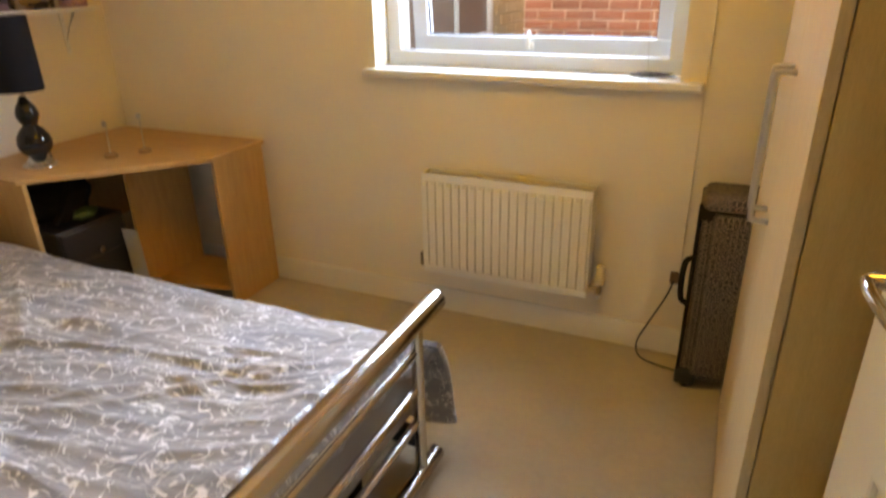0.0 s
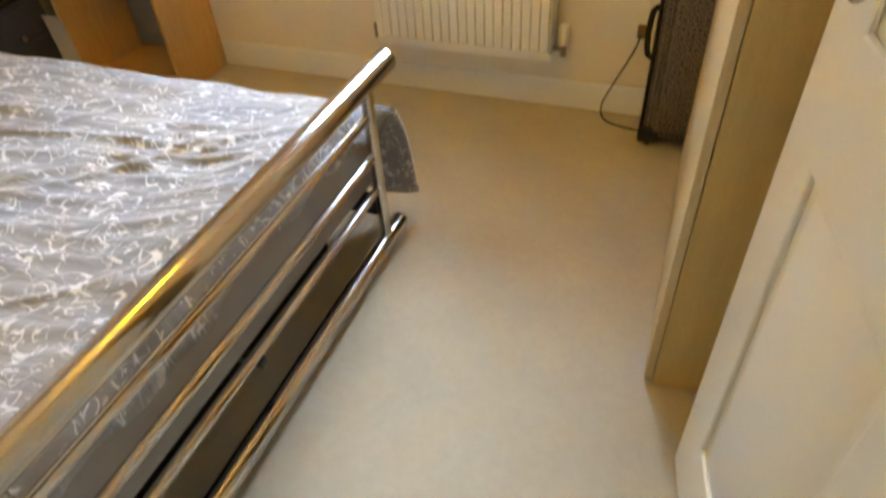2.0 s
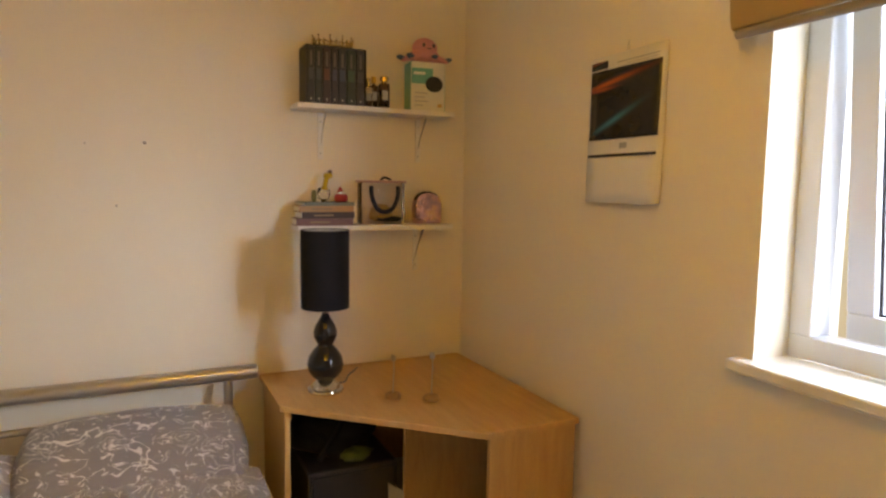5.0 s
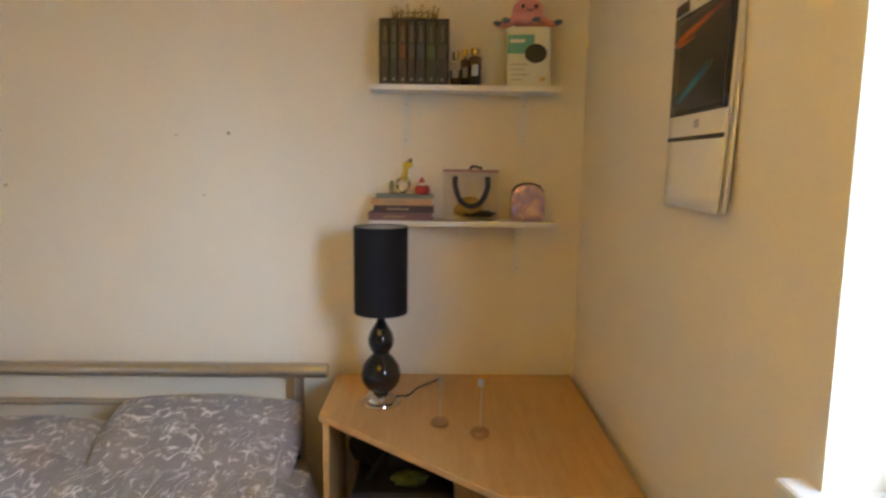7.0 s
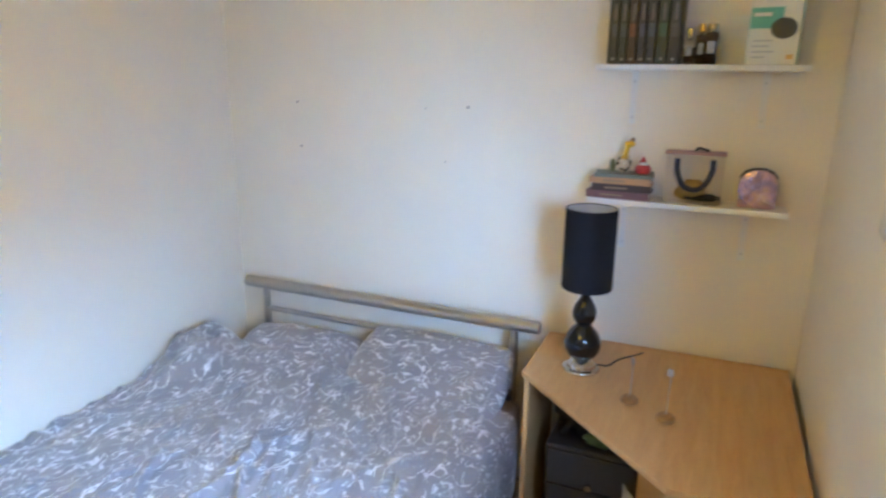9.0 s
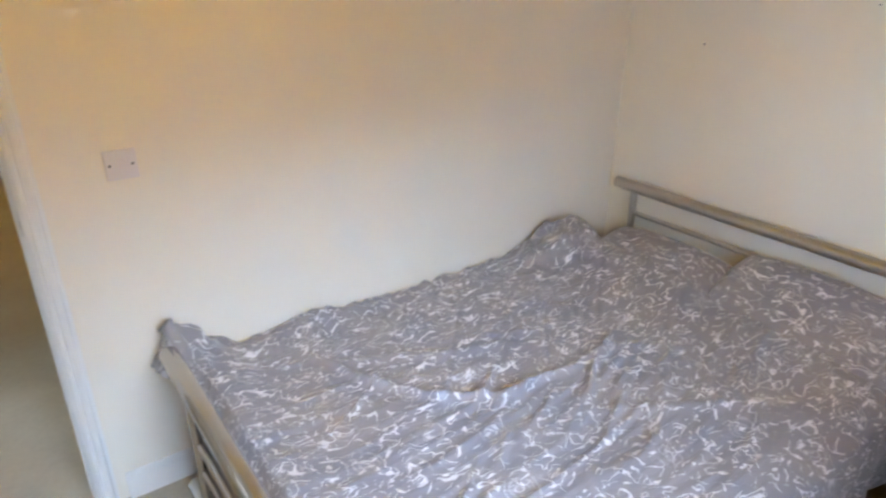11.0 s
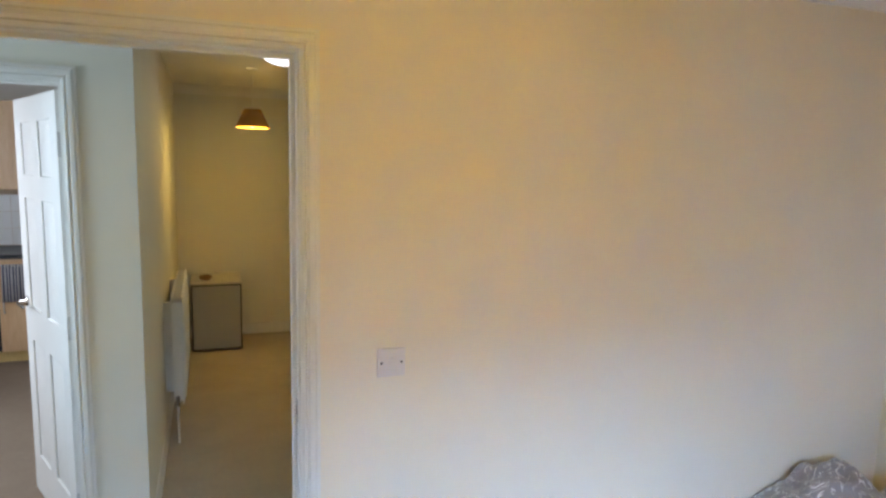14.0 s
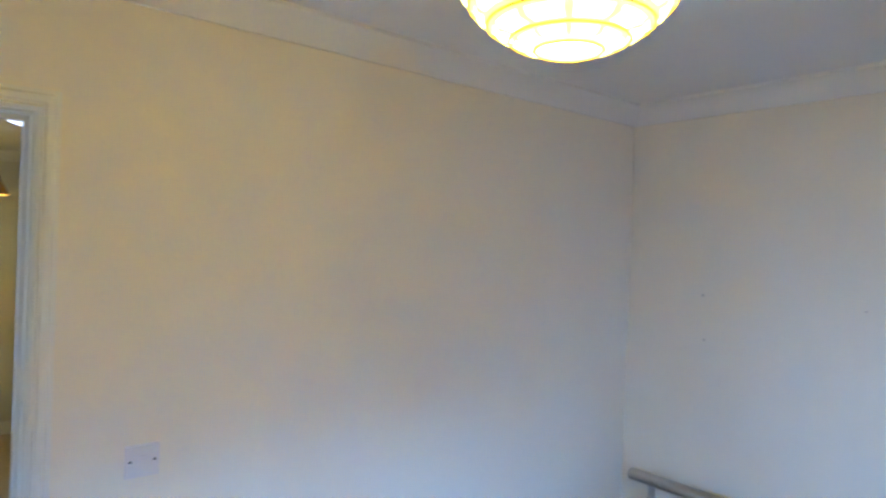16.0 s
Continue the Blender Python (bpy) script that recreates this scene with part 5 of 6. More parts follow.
# ---------------------------------------------------------------- suitcase
def suitcase_cloth():
    m = material("suitcase_diamond_weave", (0.05, 0.035, 0.03), 0.7)
    n, l, b = nodes(m)
    v = coords(m, (1, 1, 1))
    w = n.new("ShaderNodeTexVoronoi")
    w.inputs["Scale"].default_value, w.inputs["Randomness"].default_value = 62, 0.1
    l.new(v, w.inputs["Vector"])
    ringm = n.new("ShaderNodeMath")
    ringm.operation = "MULTIPLY"
    ringm.inputs[1].default_value = 22
    l.new(w.outputs["Distance"], ringm.inputs[0])
    sn = n.new("ShaderNodeMath")
    sn.operation = "SINE"
    l.new(ringm.outputs[0], sn.inputs[0])
    to_colour(m, ramp(m, sn.outputs[0], [(0.35, (0.030, 0.020, 0.018)), (0.62, (0.30, 0.25, 0.21))]))
    bump(m, noise_of(m, v, 500, 2), 0.3, 0.001)
    return m


CASE = suitcase_cloth()
DARK_TRIM = cloth("suitcase_trim", (0.016, 0.012, 0.012), (0.024, 0.018, 0.017), 400)
suit = thing("suitcase", "dark patterned fabric suitcase standing beside the wardrobe", "suitcase", 2.95, 2.28, 0)
part("shell", box(2.745, 3.17, 2.185, 2.375, 0.025, 0.715, 0.032, seg=4), CASE, suit, "", True)
part("front_pocket", box(2.785, 3.13, 2.168, 2.19, 0.06, 0.66, 0.018, seg=3), CASE, suit, "", True)
part("top_band", box(2.742, 3.173, 2.182, 2.378, 0.630, 0.672, 0.012, seg=3), DARK_TRIM, suit, "dark fabric band", True)
for x in (2.747, 3.168):
    for yv in (2.189, 2.371):
        bm = sweep([(x, yv, 0.06), (x, yv, 0.685)], 0.006, 8)
        part("piping", bm, DARK_TRIM, suit)
part("side_handle", sweep(curve_points([(2.745, 2.28, 0.28), (2.722, 2.28, 0.30), (2.716, 2.28, 0.37), (2.722, 2.28, 0.44), (2.745, 2.28, 0.46)]), 0.010, 10), DARK_TRIM, suit, "", True)
for x in (2.775, 3.14):
    for yv in (2.195, 2.36):
        w = part("corner_guard", box(x - 0.036, x + 0.036, yv - 0.020, yv + 0.016, 0.012, 0.075, 0.012, seg=3), BLACK, suit, "", True)
        part("wheel", tube((x - 0.010, yv, 0.018), (x + 0.010, yv, 0.018), 0.018, 14), RUBBER, w)


# ---------------------------------------------------------------- six-panel doors
def panel_door(name, label, w, m, knob_side, hz):
    """Moulded six-panel leaf; local x along the leaf from the hinge, y through it, z up."""
    h, t = 1.975, 0.036
    st, mu = 0.105, 0.095
    rows = [(0.21, 0.82), (0.98, 1.52), (1.62, 1.87)]
    pw = (w - 2 * st - mu) / 2
    cols = [(st, st + pw), (st + pw + mu, w - st)]
    d = thing(name, label, "door")
    d["kind"] = "structure"
    bm = box(0, st, -t / 2, t / 2, 0.008, h)
    box(w - st, w, -t / 2, t / 2, 0.008, h, bm=bm)
    box(st + pw, st + pw + mu, -t / 2, t / 2, 0.008, h, bm=bm)
    zs = [0.008] + [z for r in rows for z in r] + [h]
    for z0, z1 in zip(zs[::2], zs[1::2]):
        for a, b in cols:
            box(a, b, -t / 2, t / 2, z0, z1, bm=bm)
    bmesh.ops.remove_doubles(bm, verts=bm.verts[:], dist=0.0002)
    bm.transform(m)
    leaf = part("leaf", bm, GLOSS, d)
    for z0, z1 in rows:
        for a, b in cols:
            bm = box(a, b, -t / 2 + 0.009, t / 2 - 0.009, z0, z1)
            for sgn in (-1, 1):
                e = 0.024
                own = bmesh.new()
                o = [own.verts.new((x, sgn * (t / 2 - 0.009), z)) for x, z in ((a, z0), (b, z0), (b, z1), (a, z1))]
                p = [own.verts.new((x, sgn * (t / 2 - 0.009), z)) for x, z in ((a + e, z0 + e), (b - e, z0 + e), (b - e, z1 - e), (a + e, z1 - e))]
                q = [own.verts.new((x, sgn * (t / 2 - 0.001), z)) for x, z in ((a + 2 * e, z0 + 2 * e), (b - 2 * e, z0 + 2 * e), (b - 2 * e, z1 - 2 * e), (a + 2 * e, z1 - 2 * e))]
                for i in range(4):
                    k = (i + 1) % 4
                    own.faces.new((p[i], p[k], q[k], q[i]))
                own.faces.new(q)
                bmesh.ops.recalc_face_normals(own, faces=own.faces[:])
                join(bm, own)
                # rounded bead between stile and panel
                r = 0.006
                bead = bmesh.new()
                loop = [(a, z0), (b, z0), (b, z1), (a, z1)]
                for (x1, zz1), (x2, zz2) in zip(loop, loop[1:] + loop[:1]):
                    join(bead, tube((x1, sgn * (t / 2 - 0.006), zz1), (x2, sgn * (t / 2 - 0.006), zz2), r, 8, cap=0.001))
                join(bm, bead)
            bm.transform(m)
            part("panel", bm, GLOSS, d, "", 30)
    for sgn in (-1, 1):
        x = w - 0.055
        bm = lathe([(0, 0), (0.026, 0), (0.027, 0.003), (0.024, 0.008), (0.010, 0.010), (0.009, 0.040), (0, 0.042)], 20)
        bm.transform(m @ pose(x, sgn * t / 2, hz, -90 * sgn, 0, 0))
        hd = part("handle_rose", bm, CHROME, d, "chrome lever handle", True)
        bm = sweep(curve_points([(x, sgn * (t / 2 + 0.040), hz), (x - 0.03, sgn * (t / 2 + 0.046), hz), (x - 0.075, sgn * (t / 2 + 0.046), hz - 0.002), (x - 0.115, sgn * (t / 2 + 0.042), hz - 0.006)]), 0.008, 12)
        bm.transform(m)
        part("lever", bm, CHROME, hd, "", True)
    for z in (0.22, 1.0, 1.76):
        bm = tube((-0.004, t / 2 * knob_side, z - 0.05), (-0.004, t / 2 * knob_side, z + 0.05), 0.006, 10)
        box(-0.002, 0.001, -t / 2, t / 2, z - 0.05, z + 0.05, bm=bm)
        bm.transform(m)
        part("hinge", bm, STEEL, d, "steel butt hinge")
    return d


ang = math.degrees(math.atan2(0.96 - 0.035, 3.004 - 3.152))
panel_door("door_1", "open white six-panel bedroom door with a chrome lever", 0.935, pose(3.152, 0.035, 0, 0, 0, ang), 1, 1.05)

# ---------------------------------------------------------------- hall and kitchen
HW = 2.895         # hall side wall
KY = -1.13         # kitchen wall
KX0, KX1 = 3.155, 3.92
structure("wall_hall_side", box(HW, HW + 0.10, -4.95, KY, 0, H), HALL_WALL, "cream hall wall beside the radiator")
bm = box(HW + 0.10, KX0 - 0.03, KY - 0.10, KY, 0, H)
box(KX0 - 0.03, KX1 + 0.03, KY - 0.10, KY, DH + 0.03, H, bm=bm)
box(KX1 + 0.03, 5.0, KY - 0.10, KY, 0, H, bm=bm)
structure("wall_kitchen_front", bm, HALL_WALL, "cream wall around the kitchen doorway")
lining("door_lining_kitchen", KX0, KX1, KY - 0.101, KY + 0.001, DH, stop=(KY - 0.055, KY - 0.03))
architrave("trim_kitchen_door", KX0 - 0.006, KX1 + 0.006, DH + 0.006, KY + 0.001, 1)
structure("wall_hall_west", box(1.55, 1.70, -4.75, -0.12, 0, H), HALL_WALL, "cream hall wall")
structure("wall_hall_end", box(1.55, HW, -4.90, -4.75, 0, H), HALL_WALL, "cream wall at the end of the hall")
# unseen end wall, added with a bare opening to let the hall lamp in
bm = box(4.65, 4.75, KY, -0.95, 0, H)
box(4.65, 4.75, -0.30, -0.12, 0, H, bm=bm)
box(4.65, 4.75, -0.95, -0.30, 2.1, H, bm=bm)
box(4.65, 4.75, -0.95, -0.30, 0, 0.75, bm=bm)
structure("wall_hall_east", bm, HALL_WALL, "unseen cream hall wall added with an opening for the daylight lamp")
structure("wall_bedroom_hall_return", box(E + 0.15, 4.75, -0.12, 0.0, 0, H), HALL_WALL, "cream hall wall")
structure("ceiling_hall", box(1.55, 5.0, -4.95, -0.121, H, H + 0.12), CEILING, "white hall ceiling")
bm = extrude_profile(SKIRT, 1.13, 4.75, "y")
bm.transform(pose(HW, 0, 0, 0, 0, 180))
structure("baseboard_hall_side", bm, GLOSS, "white moulded skirting board", 35)
bm = extrude_profile(SKIRT, HW - 0.016, KX0 - 0.078, "x")
bm.transform(pose(0, KY, 0))
structure("baseboard_hall_corner", bm, GLOSS, "white moulded skirting board", 35)
bm = extrude_profile(SKIRT, 1.70, HW, "x")
bm.transform(pose(0, -4.75, 0))
structure("baseboard_hall_end", bm, GLOSS, "white moulded skirting board", 35)
bm = extrude_profile(COVE, -HW, -1.70, "x")
bm.transform(pose(0, -4.75, 0) @ pose(0, 0, 0, 0, 0, 0) @ Matrix.Diagonal((-1, 1, 1, 1)))
structure("coving_hall_end", bm, CEILING, "white plaster coving", 40)

kd = math.degrees(math.atan2(-1.88 + 1.20, 3.47 - 3.17))
panel_door("door_2", "open white six-panel kitchen door with steel hinges", 0.76, pose(3.172, KY - 0.085, 0, 0, 0, kd), -1, 1.0)

radiator("radiator", "white panel radiator on the hall wall", 1.05, 0.66, pose(HW - 0.040, -2.28, 0.235, 0, 0, -90), False, 0.078, 0.039)

fridge = thing("small_fridge", "small grey-fronted fridge at the end of the hall", "fridge", 2.56, -4.4, 0)
FRX0, FRX1, FRY, FRH = 2.352, 2.778, -4.17, 0.615
GREY = painted("fridge_grey", (0.36, 0.36, 0.37), (0.33, 0.33, 0.34), 0.4)
CREAM_STEEL = painted("fridge_cream_top", (0.62, 0.58, 0.48), (0.58, 0.54, 0.45), 0.4)
part("cabinet", box(FRX0, FRX1, -4.70, FRY - 0.04, 0.012, FRH, 0.006), BLACK, fridge, "dark cabinet")
part("top_cover", box(FRX0 - 0.002, FRX1 + 0.002, -4.70, FRY - 0.005, FRH, FRH + 0.018, 0.004), CREAM_STEEL, fridge, "pale top")
fd = part("fridge_door", box(FRX0 + 0.012, FRX1 - 0.010, FRY - 0.036, FRY, 0.03, FRH - 0.012, 0.006), GREY, fridge, "grey door")
part("door_edge", frame_bars(FRX0, FRX1, 0.018, FRH - 0.002, 0.012, FRY - 0.038, FRY - 0.004, 0.002), BLACK, fd)
for x in (FRX0 + 0.04, FRX1 - 0.04):
    part("foot", tube((x, FRY - 0.07, 0), (x, FRY - 0.07, 0.014), 0.014, 10), BLACK, fridge)
keys = thing("trinket_dish", "small dark wooden dish on the fridge", "dish", 2.655, -4.33, FRH + 0.018)
part("dish", lathe([(0, 0), (0.035, 0), (0.052, 0.015), (0.058, 0.035), (0.052, 0.036), (0.045, 0.018), (0, 0.010)], 24, (2.655, -4.33, FRH + 0.0185)), BRASS_WOOD, keys, "", True)
part("contents", lump(2.655, -4.33, FRH + 0.05, 0.045, 0.04, 0.018, 4.0, 0.3), BRASS_WOOD, keys, "", True)

pend = thing("pendant_lamp", "lit cone pendant lamp with a brown shade", "pendant lamp", 2.30, -3.35, 2.0)
PX, PY = 2.288, -3.35
TAN = cloth("brown_shade_fabric", (0.36, 0.20, 0.06), (0.30, 0.16, 0.05), 300)
SHADE_LIT = glowing("lit_shade_lining", (1.0, 0.62, 0.10), 1.1)
part("shade", lathe([(0.126, 1.962), (0.128, 1.964), (0.062, 2.098), (0.050, 2.102), (0.048, 2.100), (0.060, 2.096), (0.126, 1.962)], 36, (PX, PY, 0)), TAN, pend, "brown cone shade", 40)
part("shade_lining", lathe([(0.1235, 1.9635), (0.0575, 2.0955), (0.0565, 2.0955), (0.1225, 1.9635), (0.1235, 1.9635)], 36, (PX, PY, 0)), SHADE_LIT, pend, "glowing yellow lining", 40)
part("bulb", lathe([(0, 1.966), (0.018, 1.972), (0.026, 1.992), (0.022, 2.015), (0.012, 2.045), (0, 2.046)], 18, (PX, PY, 0)), BULB, pend, "glowing bulb", True)
part("lamp_holder", tube((PX, PY, 2.045), (PX, PY, 2.105), 0.018, 14), GLOSS, pend, "", 40)
part("cord", tube((PX, PY, 2.10), (PX, PY, H - 0.015), 0.003, 8), GLOSS, pend)
part("ceiling_rose", lathe([(0, -0.022), (0.02, -0.022), (0.036, -0.012), (0.040, -0.001), (0, -0.001)], 24, (PX, PY, H)), GLOSS, pend, "", True)

dome = thing("ceiling_dome_light", "white opal dome light on the hall ceiling", "ceiling light", 2.15, -2.35, H)
part("rim", lathe([(0, -0.002), (0.165, -0.002), (0.170, -0.008), (0.168, -0.022), (0.160, -0.026), (0, -0.026)], 40, (2.15, -2.35, H)), GLOSS, dome, "", 40)
part("opal_bowl", lathe([(0.158, -0.026), (0.150, -0.050), (0.125, -0.076), (0.085, -0.094), (0.040, -0.102), (0, -0.104)], 40, (2.15, -2.35, H)), OPAL, dome, "glowing opal bowl", True)

# kitchen beyond the second door
structure("floor_kitchen", box(2.996, 5.0, -4.83, KY - 0.03, 0.001, 0.006), KITCHEN_FLOOR, "brown kitchen floor covering")
structure("threshold_strip_kitchen", box(KX0, KX1, KY - 0.05, KY - 0.01, 0.006, 0.011, 0.002), STEEL, "metal threshold strip")
structure("floor_kitchen_base", box(3.8, 5.0, -5.1, -0.026, -0.12, 0.0), KITCHEN_FLOOR, "kitchen floor base")
TILE = painted("kitchen_wall_paint", (0.66, 0.62, 0.56), (0.62, 0.58, 0.52), 0.5)
structure("wall_kitchen_back", box(2.996, 5.0, -4.93, -4.83, 0, H), TILE, "pale kitchen wall")
bm = box(4.9, 5.0, -4.83, -2.3, 0, H)
box(4.9, 5.0, -1.5, KY - 0.10, 0, H, bm=bm)
box(4.9, 5.0, -2.3, -1.5, 0, 1.0, bm=bm)
box(4.9, 5.0, -2.3, -1.5, 2.1, H, bm=bm)
structure("wall_kitchen_east", bm, TILE, "pale kitchen wall with a window")


def cabinet(name, label, x0, x1, y0, y1, z0, z1):
    c = thing(name, label, "cabinet", (x0 + x1) / 2, (y0 + y1) / 2, z0, "kitchen cabinets")
    part("carcass", box(x0, x1, y0, y1 - 0.020, z0, z1, 0.001), KITCHEN_WOOD, c)
    d = part("door", box(x0 + 0.002, x1 - 0.002, y1 - 0.0195, y1, z0 + 0.002, z1 - 0.002, 0.002), KITCHEN_WOOD, c)
    part("door_panel", box(x0 + 0.06, x1 - 0.06, y1, y1 + 0.003, z0 + 0.06, z1 - 0.06, 0.003), KITCHEN_WOOD, d)
    part("handle", sweep(curve_points([(x1 - 0.04, y1, (z0 + z1) / 2 - 0.05), (x1 - 0.04, y1 + 0.025, (z0 + z1) / 2 - 0.045), (x1 - 0.04, y1 + 0.025, (z0 + z1) / 2 + 0.045), (x1 - 0.04, y1, (z0 + z1) / 2 + 0.05)], 4), 0.005, 8), STEEL, d, "", True)


for i in range(3):
    x0 = 3.57 + i * 0.5
    cabinet("wall_cabinet", "beech-fronted kitchen wall cabinet", x0, x0 + 0.495, -4.83, -4.48, 1.43, 2.16)
for x0, x1 in ((3.225, 3.725), (3.73, 4.23)):
    cabinet("base_cabinet", "beech-fronted kitchen base cabinet", x0, x1, -4.83, -4.24, 0.11, 0.88)
structure("worktop", box(3.0, 4.9, -4.83, -4.21, 0.885, 0.922, 0.004), BLACK, "dark kitchen worktop")
structure("kickboard", box(3.0, 4.9, -4.34, -4.325, 0.006, 0.11), WARD_SIDE, "kitchen plinth board")
splash = thing("splashback", "white glazed wall tiles above the worktop", "tiles", 4.2, -4.83, 0.93, kind="structure")
part("grout", box(3.0, 4.9, -4.8295, -4.822, 0.9225, 1.425), MORTAR, splash)
TILE_WHITE = painted("white_wall_tile", (0.72, 0.72, 0.71), (0.69, 0.69, 0.68), 0.2)
tile_bm = box(-0.0735, 0.0735, 0, 0.006, -0.0735, 0.0735, 0.0015, seg=1)
tile_mesh = bpy.data.meshes.new("tile")
tile_bm.to_mesh(tile_mesh)
tile_bm.free()
tile_mesh.materials.append(TILE_WHITE)
for i in range(8):
    for k in range(3):
        o = new("tile", tile_mesh)
        o.matrix_basis = pose(3.72 + i * 0.15, -4.8225, 1.001 + k * 0.15)
        o.parent = splash
        o.matrix_parent_inverse = splash.matrix_basis.inverted()
oven = thing("oven", "built-in black oven beside the beech cabinets", "oven", 4.53, -4.28, 0.11)
part("oven_body", box(4.235, 4.835, -4.78, -4.26, 0.11, 0.88, 0.003), BLACK, oven)
od = part("oven_door", box(4.25, 4.82, -4.259, -4.23, 0.16, 0.72, 0.004), DARK_PANE, oven, "dark glass door")
part("control_panel", box(4.25, 4.82, -4.259, -4.235, 0.73, 0.87, 0.003), STEEL, oven)
part("door_rail", tube((4.29, -4.205, 0.69), (4.78, -4.205, 0.69), 0.008, 12), STEEL, od, "", 40)
for x in (4.31, 4.76):
    part("rail_mount", tube((x, -4.23, 0.69), (x, -4.205, 0.69), 0.007, 10), STEEL, od)
rail = thing("towel_rail", "slim steel towel rail on a cabinet door", "towel rail", 4.1, -4.22, 0.83)
part("bar", tube((3.97, -4.205, 0.83), (4.215, -4.205, 0.83), 0.006, 12), STEEL, rail, "", 40)
for x in (3.98, 4.205):
    part("mount", tube((x, -4.239, 0.83), (x, -4.205, 0.83), 0.006, 10), STEEL, rail)
towel = thing("tea_towel", "striped blue and white tea towel hanging on a rail", "towel", 4.10, -4.2, 0.45)
TOW = material("striped_tea_towel", (0.5, 0.5, 0.52), 0.9)
tn, tl, tb = nodes(TOW)
band = tn.new("ShaderNodeTexWave")
band.bands_direction = "X"
band.inputs["Scale"].default_value = 14
tl.new(coords(TOW), band.inputs["Vector"])
to_colour(TOW, ramp(TOW, band.outputs["Fac"], [(0.35, (0.12, 0.13, 0.20)), (0.55, (0.66, 0.65, 0.66))]))
bm = bmesh.new()
g = []
for i in range(17):
    u = i / 16
    fold_y = 0.010 * math.sin(u * 22)
    g.append([bm.verts.new((4.02 + 0.17 * u, yy + (fold_y if k not in (2,) else fold_y * 0.3), zz)) for k, (yy, zz) in enumerate(((-4.222, 0.60), (-4.218, 0.78), (-4.205, 0.842), (-4.192, 0.79), (-4.185, 0.54)))])
for a, b in zip(g, g[1:]):
    for k in range(4):
        bm.faces.new((a[k], b[k], b[k + 1], a[k + 1]))
bmesh.ops.solidify(bm, geom=bm.faces[:], thickness=0.003)
part("cloth", bm, TOW, towel, "", True)

# ---------------------------------------------------------------- outside the window
RY, RX, RT = 5.40, 1.15, 2.205      # red wall face, buff wall face, eaves height
SY0, SY1, SZ0, SZ1 = 3.30, 4.66, 0.93, 2.15
GROUND = painted("paved_yard", (0.30, 0.28, 0.25), (0.24, 0.22, 0.20), 0.9)
structure("ground", box(-40, 60, D + 0.3, 80, -0.3, -0.12), GROUND, "plain paved yard outside")
structure("outer_wall_north", box(RX - 0.2, 6.5, RY + 0.014, RY + 0.25, -0.12, RT), MORTAR, "mortar bed of the red brick wall")
bm = box(RX - 0.20, RX - 0.014, D + 0.30, SY0, -0.12, RT)
box(RX - 0.20, RX - 0.014, SY1, RY, -0.12, RT, bm=bm)
box(RX - 0.20, RX - 0.014, SY0, SY1, -0.12, SZ0, bm=bm)
box(RX - 0.20, RX - 0.014, SY0, SY1, SZ1, RT, bm=bm)
box(RX - 0.45, RX - 0.201, D + 0.30, RY, -0.12, RT, bm=bm)
structure("outer_wall_west", bm, BUFF_MORTAR, "mortar bed of the buff brick wall")
bm = box(RX - 0.2, 6.5, RY - 0.42, RY + 0.25, RT, RT + 0.03)
box(RX - 0.2, RX + 0.14, D + 0.30, RY - 0.42, RT, RT + 0.03, bm=bm)
structure("soffit", bm, SOFFIT, "white painted eaves soffit")
bm = box(RX + 0.14, 6.5, RY - 0.445, RY - 0.42, RT - 0.004, RT + 0.12)
box(RX + 0.14, RX + 0.165, D + 0.30, RY - 0.445, RT - 0.004, RT + 0.12, bm=bm)
structure("fascia", bm, SOFFIT, "white fascia board")


def side_frame(y0, y1, z0, z1, w, x0, x1):
    bm = box(x0, x1, y0, y1, z0, z0 + w, 0.003)
    box(x0, x1, y0, y1, z1 - w, z1, 0.003, bm=bm)
    box(x0, x1, y0, y0 + w, z0 + w, z1 - w, 0.003, bm=bm)
    box(x0, x1, y1 - w, y1, z0 + w, z1 - w, 0.003, bm=bm)
    return bm


sash = thing("window_2", "white glazed casement with bars in the buff wall", "window", RX, 4.0, SZ0, kind="structure")
part("window_frame", side_frame(SY0, SY1, SZ0, SZ1, 0.05, RX - 0.06, RX - 0.005), GLOSS, sash)
part("glazing_bar", box(RX - 0.05, RX - 0.012, 4.02, 4.06, SZ0 + 0.05, SZ1 - 0.05, 0.003), GLOSS, sash)
part("transom", box(RX - 0.052, RX - 0.010, SY0 + 0.05, SY1 - 0.05, 1.505, 1.565, 0.003), GLOSS, sash)
for y0, y1 in ((SY0 + 0.04, 4.03), (4.05, SY1 - 0.04)):
    for z0, z1 in ((SZ0 + 0.04, 1.515), (1.555, SZ1 - 0.04)):
        part("pane", box(RX - 0.036, RX - 0.030, y0, y1, z0, z1), DARK_PANE, sash)
structure("outer_sill", box(RX - 0.06, RX + 0.05, SY0 - 0.02, SY1 + 0.02, SZ0 - 0.05, SZ0 - 0.001, 0.004), SOFFIT, "painted stone sill")

# bricks of both walls, each a piece of its own
BL, BH, BD, J = 0.212, 0.062, 0.10, 0.013


def brick_mesh(name, L, mat, rot):
    bm = box(-L / 2, L / 2, -0.0, 0.030, -BH / 2, BH / 2, 0.003, seg=1)
    if rot:
        bm.transform(pose(0, 0, 0, 0, 0, 90))
    me = bpy.data.meshes.new(name)
    bm.to_mesh(me)
    bm.free()
    me.materials.append(mat)
    return me


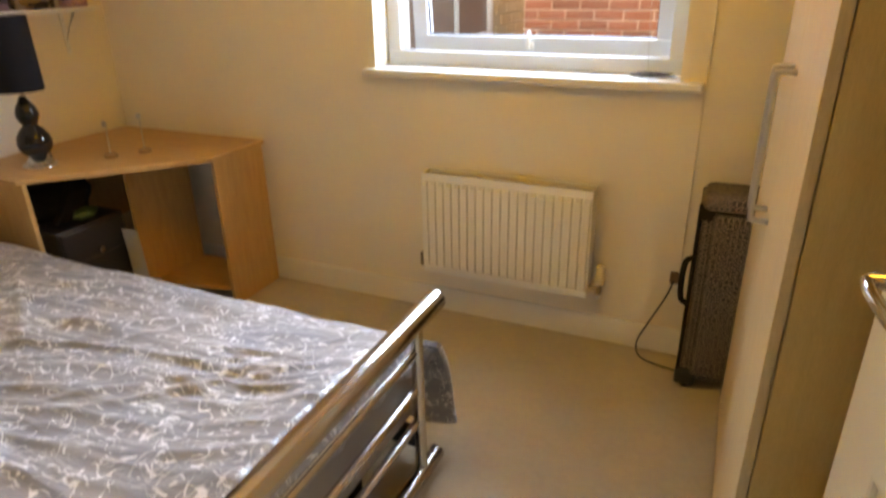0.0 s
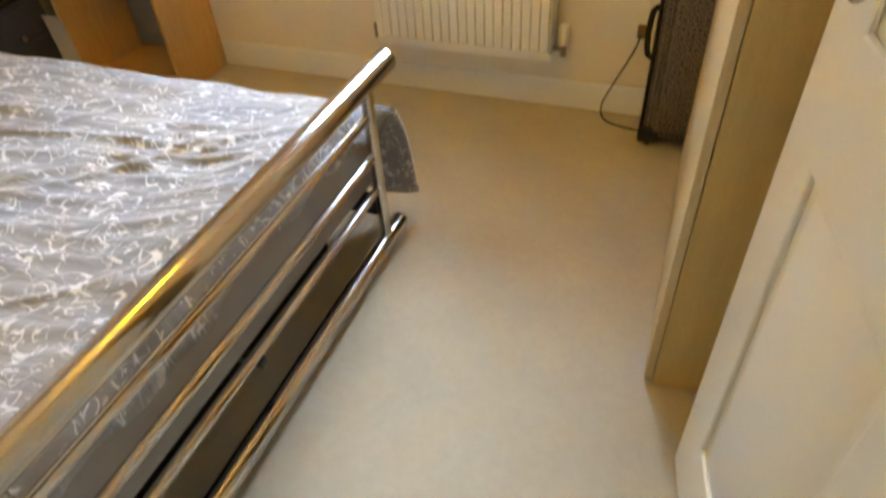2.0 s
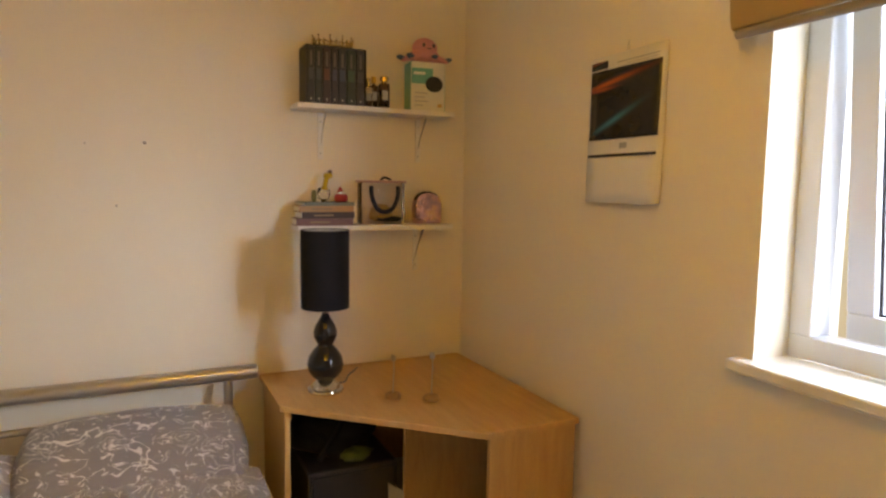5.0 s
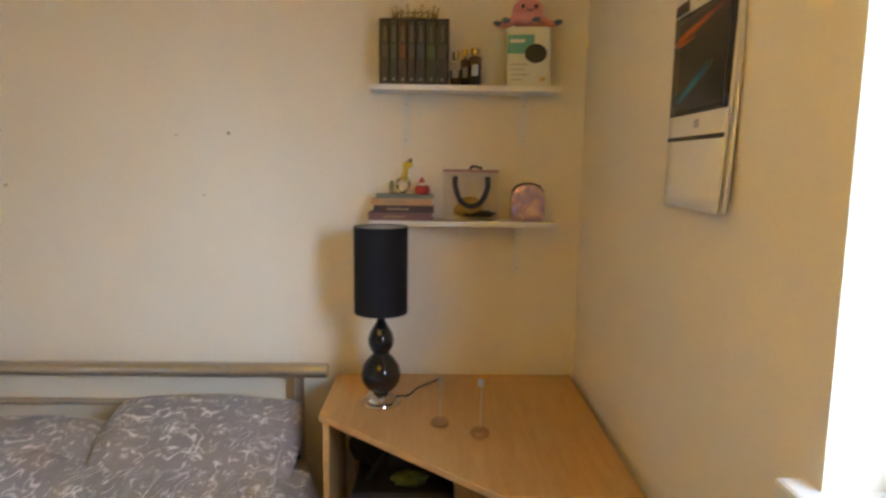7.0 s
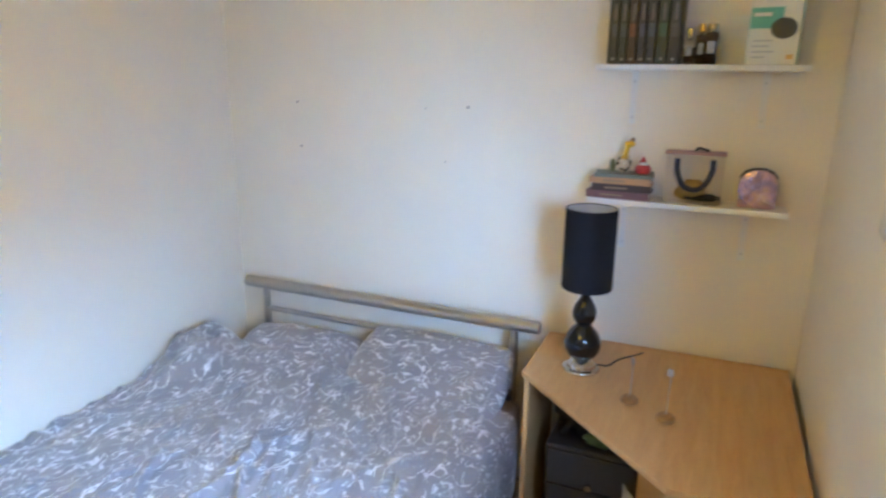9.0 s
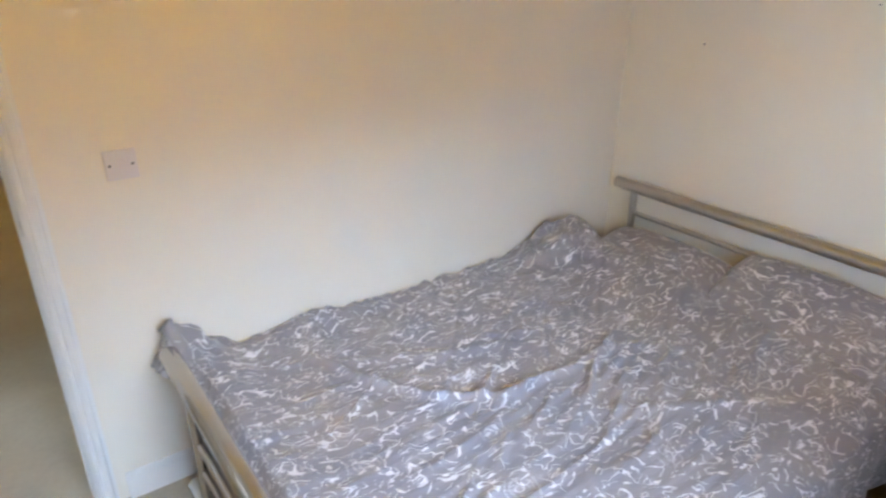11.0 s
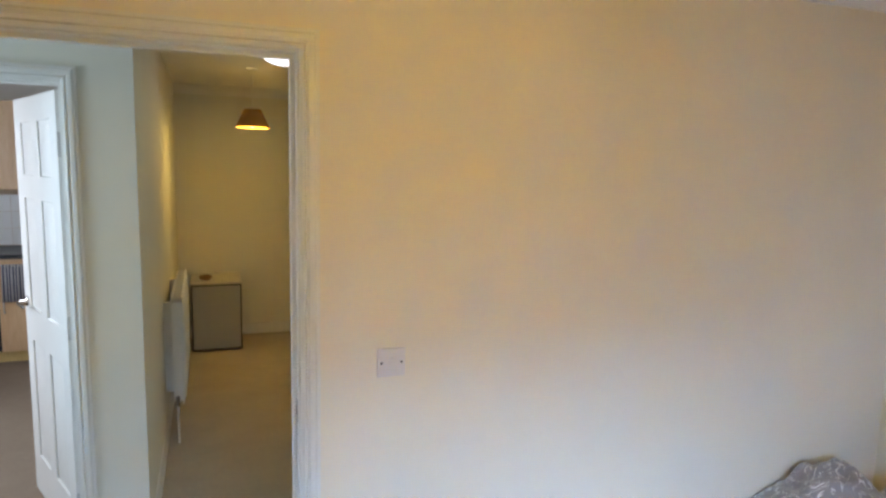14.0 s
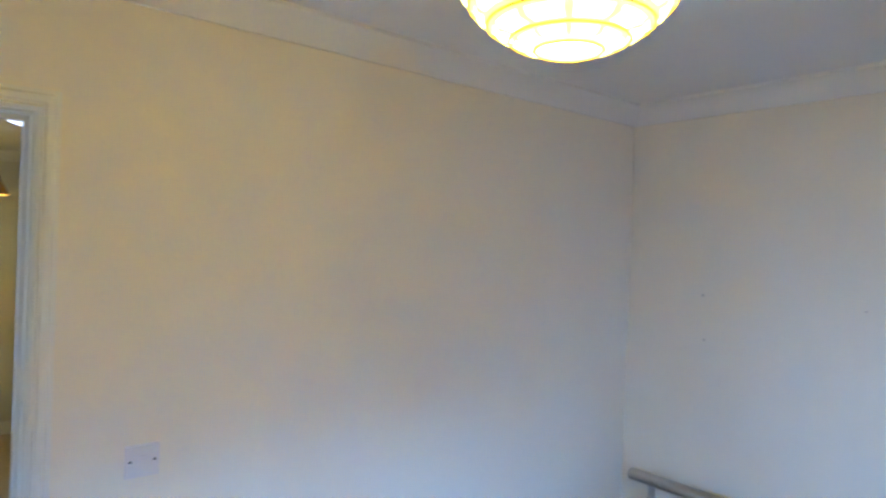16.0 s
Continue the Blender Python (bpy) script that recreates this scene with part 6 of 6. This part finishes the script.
def lay(parent, mesh, half, spots):
    for (x, y, z, h) in spots:
        o = new("brick", half if h else mesh)
        o.location = (x, y, z)
        o.parent = parent


red_face = thing("red_brickwork", "weathered red brick wall in stretcher bond", "brick wall", 2.0, RY, 0, kind="structure")
red_face.matrix_basis = Matrix.Identity(4)
full, half = brick_mesh("brick", BL, RED_BRICK, False), brick_mesh("brick", 0.1025, RED_BRICK, False)
spots, rest = [], bmesh.new()
for c in range(33):
    z = RT - 0.04 - c * (BH + J)
    if z < -0.08:
        break
    off = 0.1125 if c % 2 else 0.0
    for k in range(24):
        x = RX + 0.11 + off + k * (BL + J)
        jit = (0.002 * math.sin(k * 7.1 + c * 3.3), 0.0015 * math.sin(k * 2.3 + c * 5.7))
        if 0.82 < z and x < 2.95:
            spots.append((x, RY + jit[0], z + jit[1], False))
        elif x < 6.3:
            box(x - BL / 2, x + BL / 2, RY, RY + 0.03, z - BH / 2, z + BH / 2, bm=rest)
    if off:
        spots.append((RX + 0.053, RY, z, True))
lay(red_face, full, half, spots)
tagged(part("brick_courses", rest, RED_BRICK, red_face), "", "", "", "stuff")
buff_face = thing("buff_brickwork", "buff brick wall beside the barred window", "brick wall", RX, 4.2, 0, kind="structure")
buff_face.matrix_basis = Matrix.Identity(4)
full, half = brick_mesh("brick", BL, BUFF_BRICK, True), brick_mesh("brick", 0.1025, BUFF_BRICK, True)
spots, rest = [], bmesh.new()
for c in range(33):
    z = RT - 0.04 - c * (BH + J)
    if z < -0.08:
        break
    off = 0.1125 if c % 2 else 0.0
    for k in range(14):
        y = RY - 0.11 - off - k * (BL + J)
        if y < D + 0.42 or (y < SY1 + 0.10 and SZ0 - 0.08 < z < SZ1 + 0.03):
            continue
        if z > 0.8:
            spots.append((RX, y + 0.0, z, False))
        else:
            box(RX - 0.03, RX, y - BL / 2, y + BL / 2, z - BH / 2, z + BH / 2, bm=rest)
    if off:
        spots.append((RX, RY - 0.053, z, True))
lay(buff_face, full, half, spots)
tagged(part("brick_courses", rest, BUFF_BRICK, buff_face), "", "", "", "stuff")
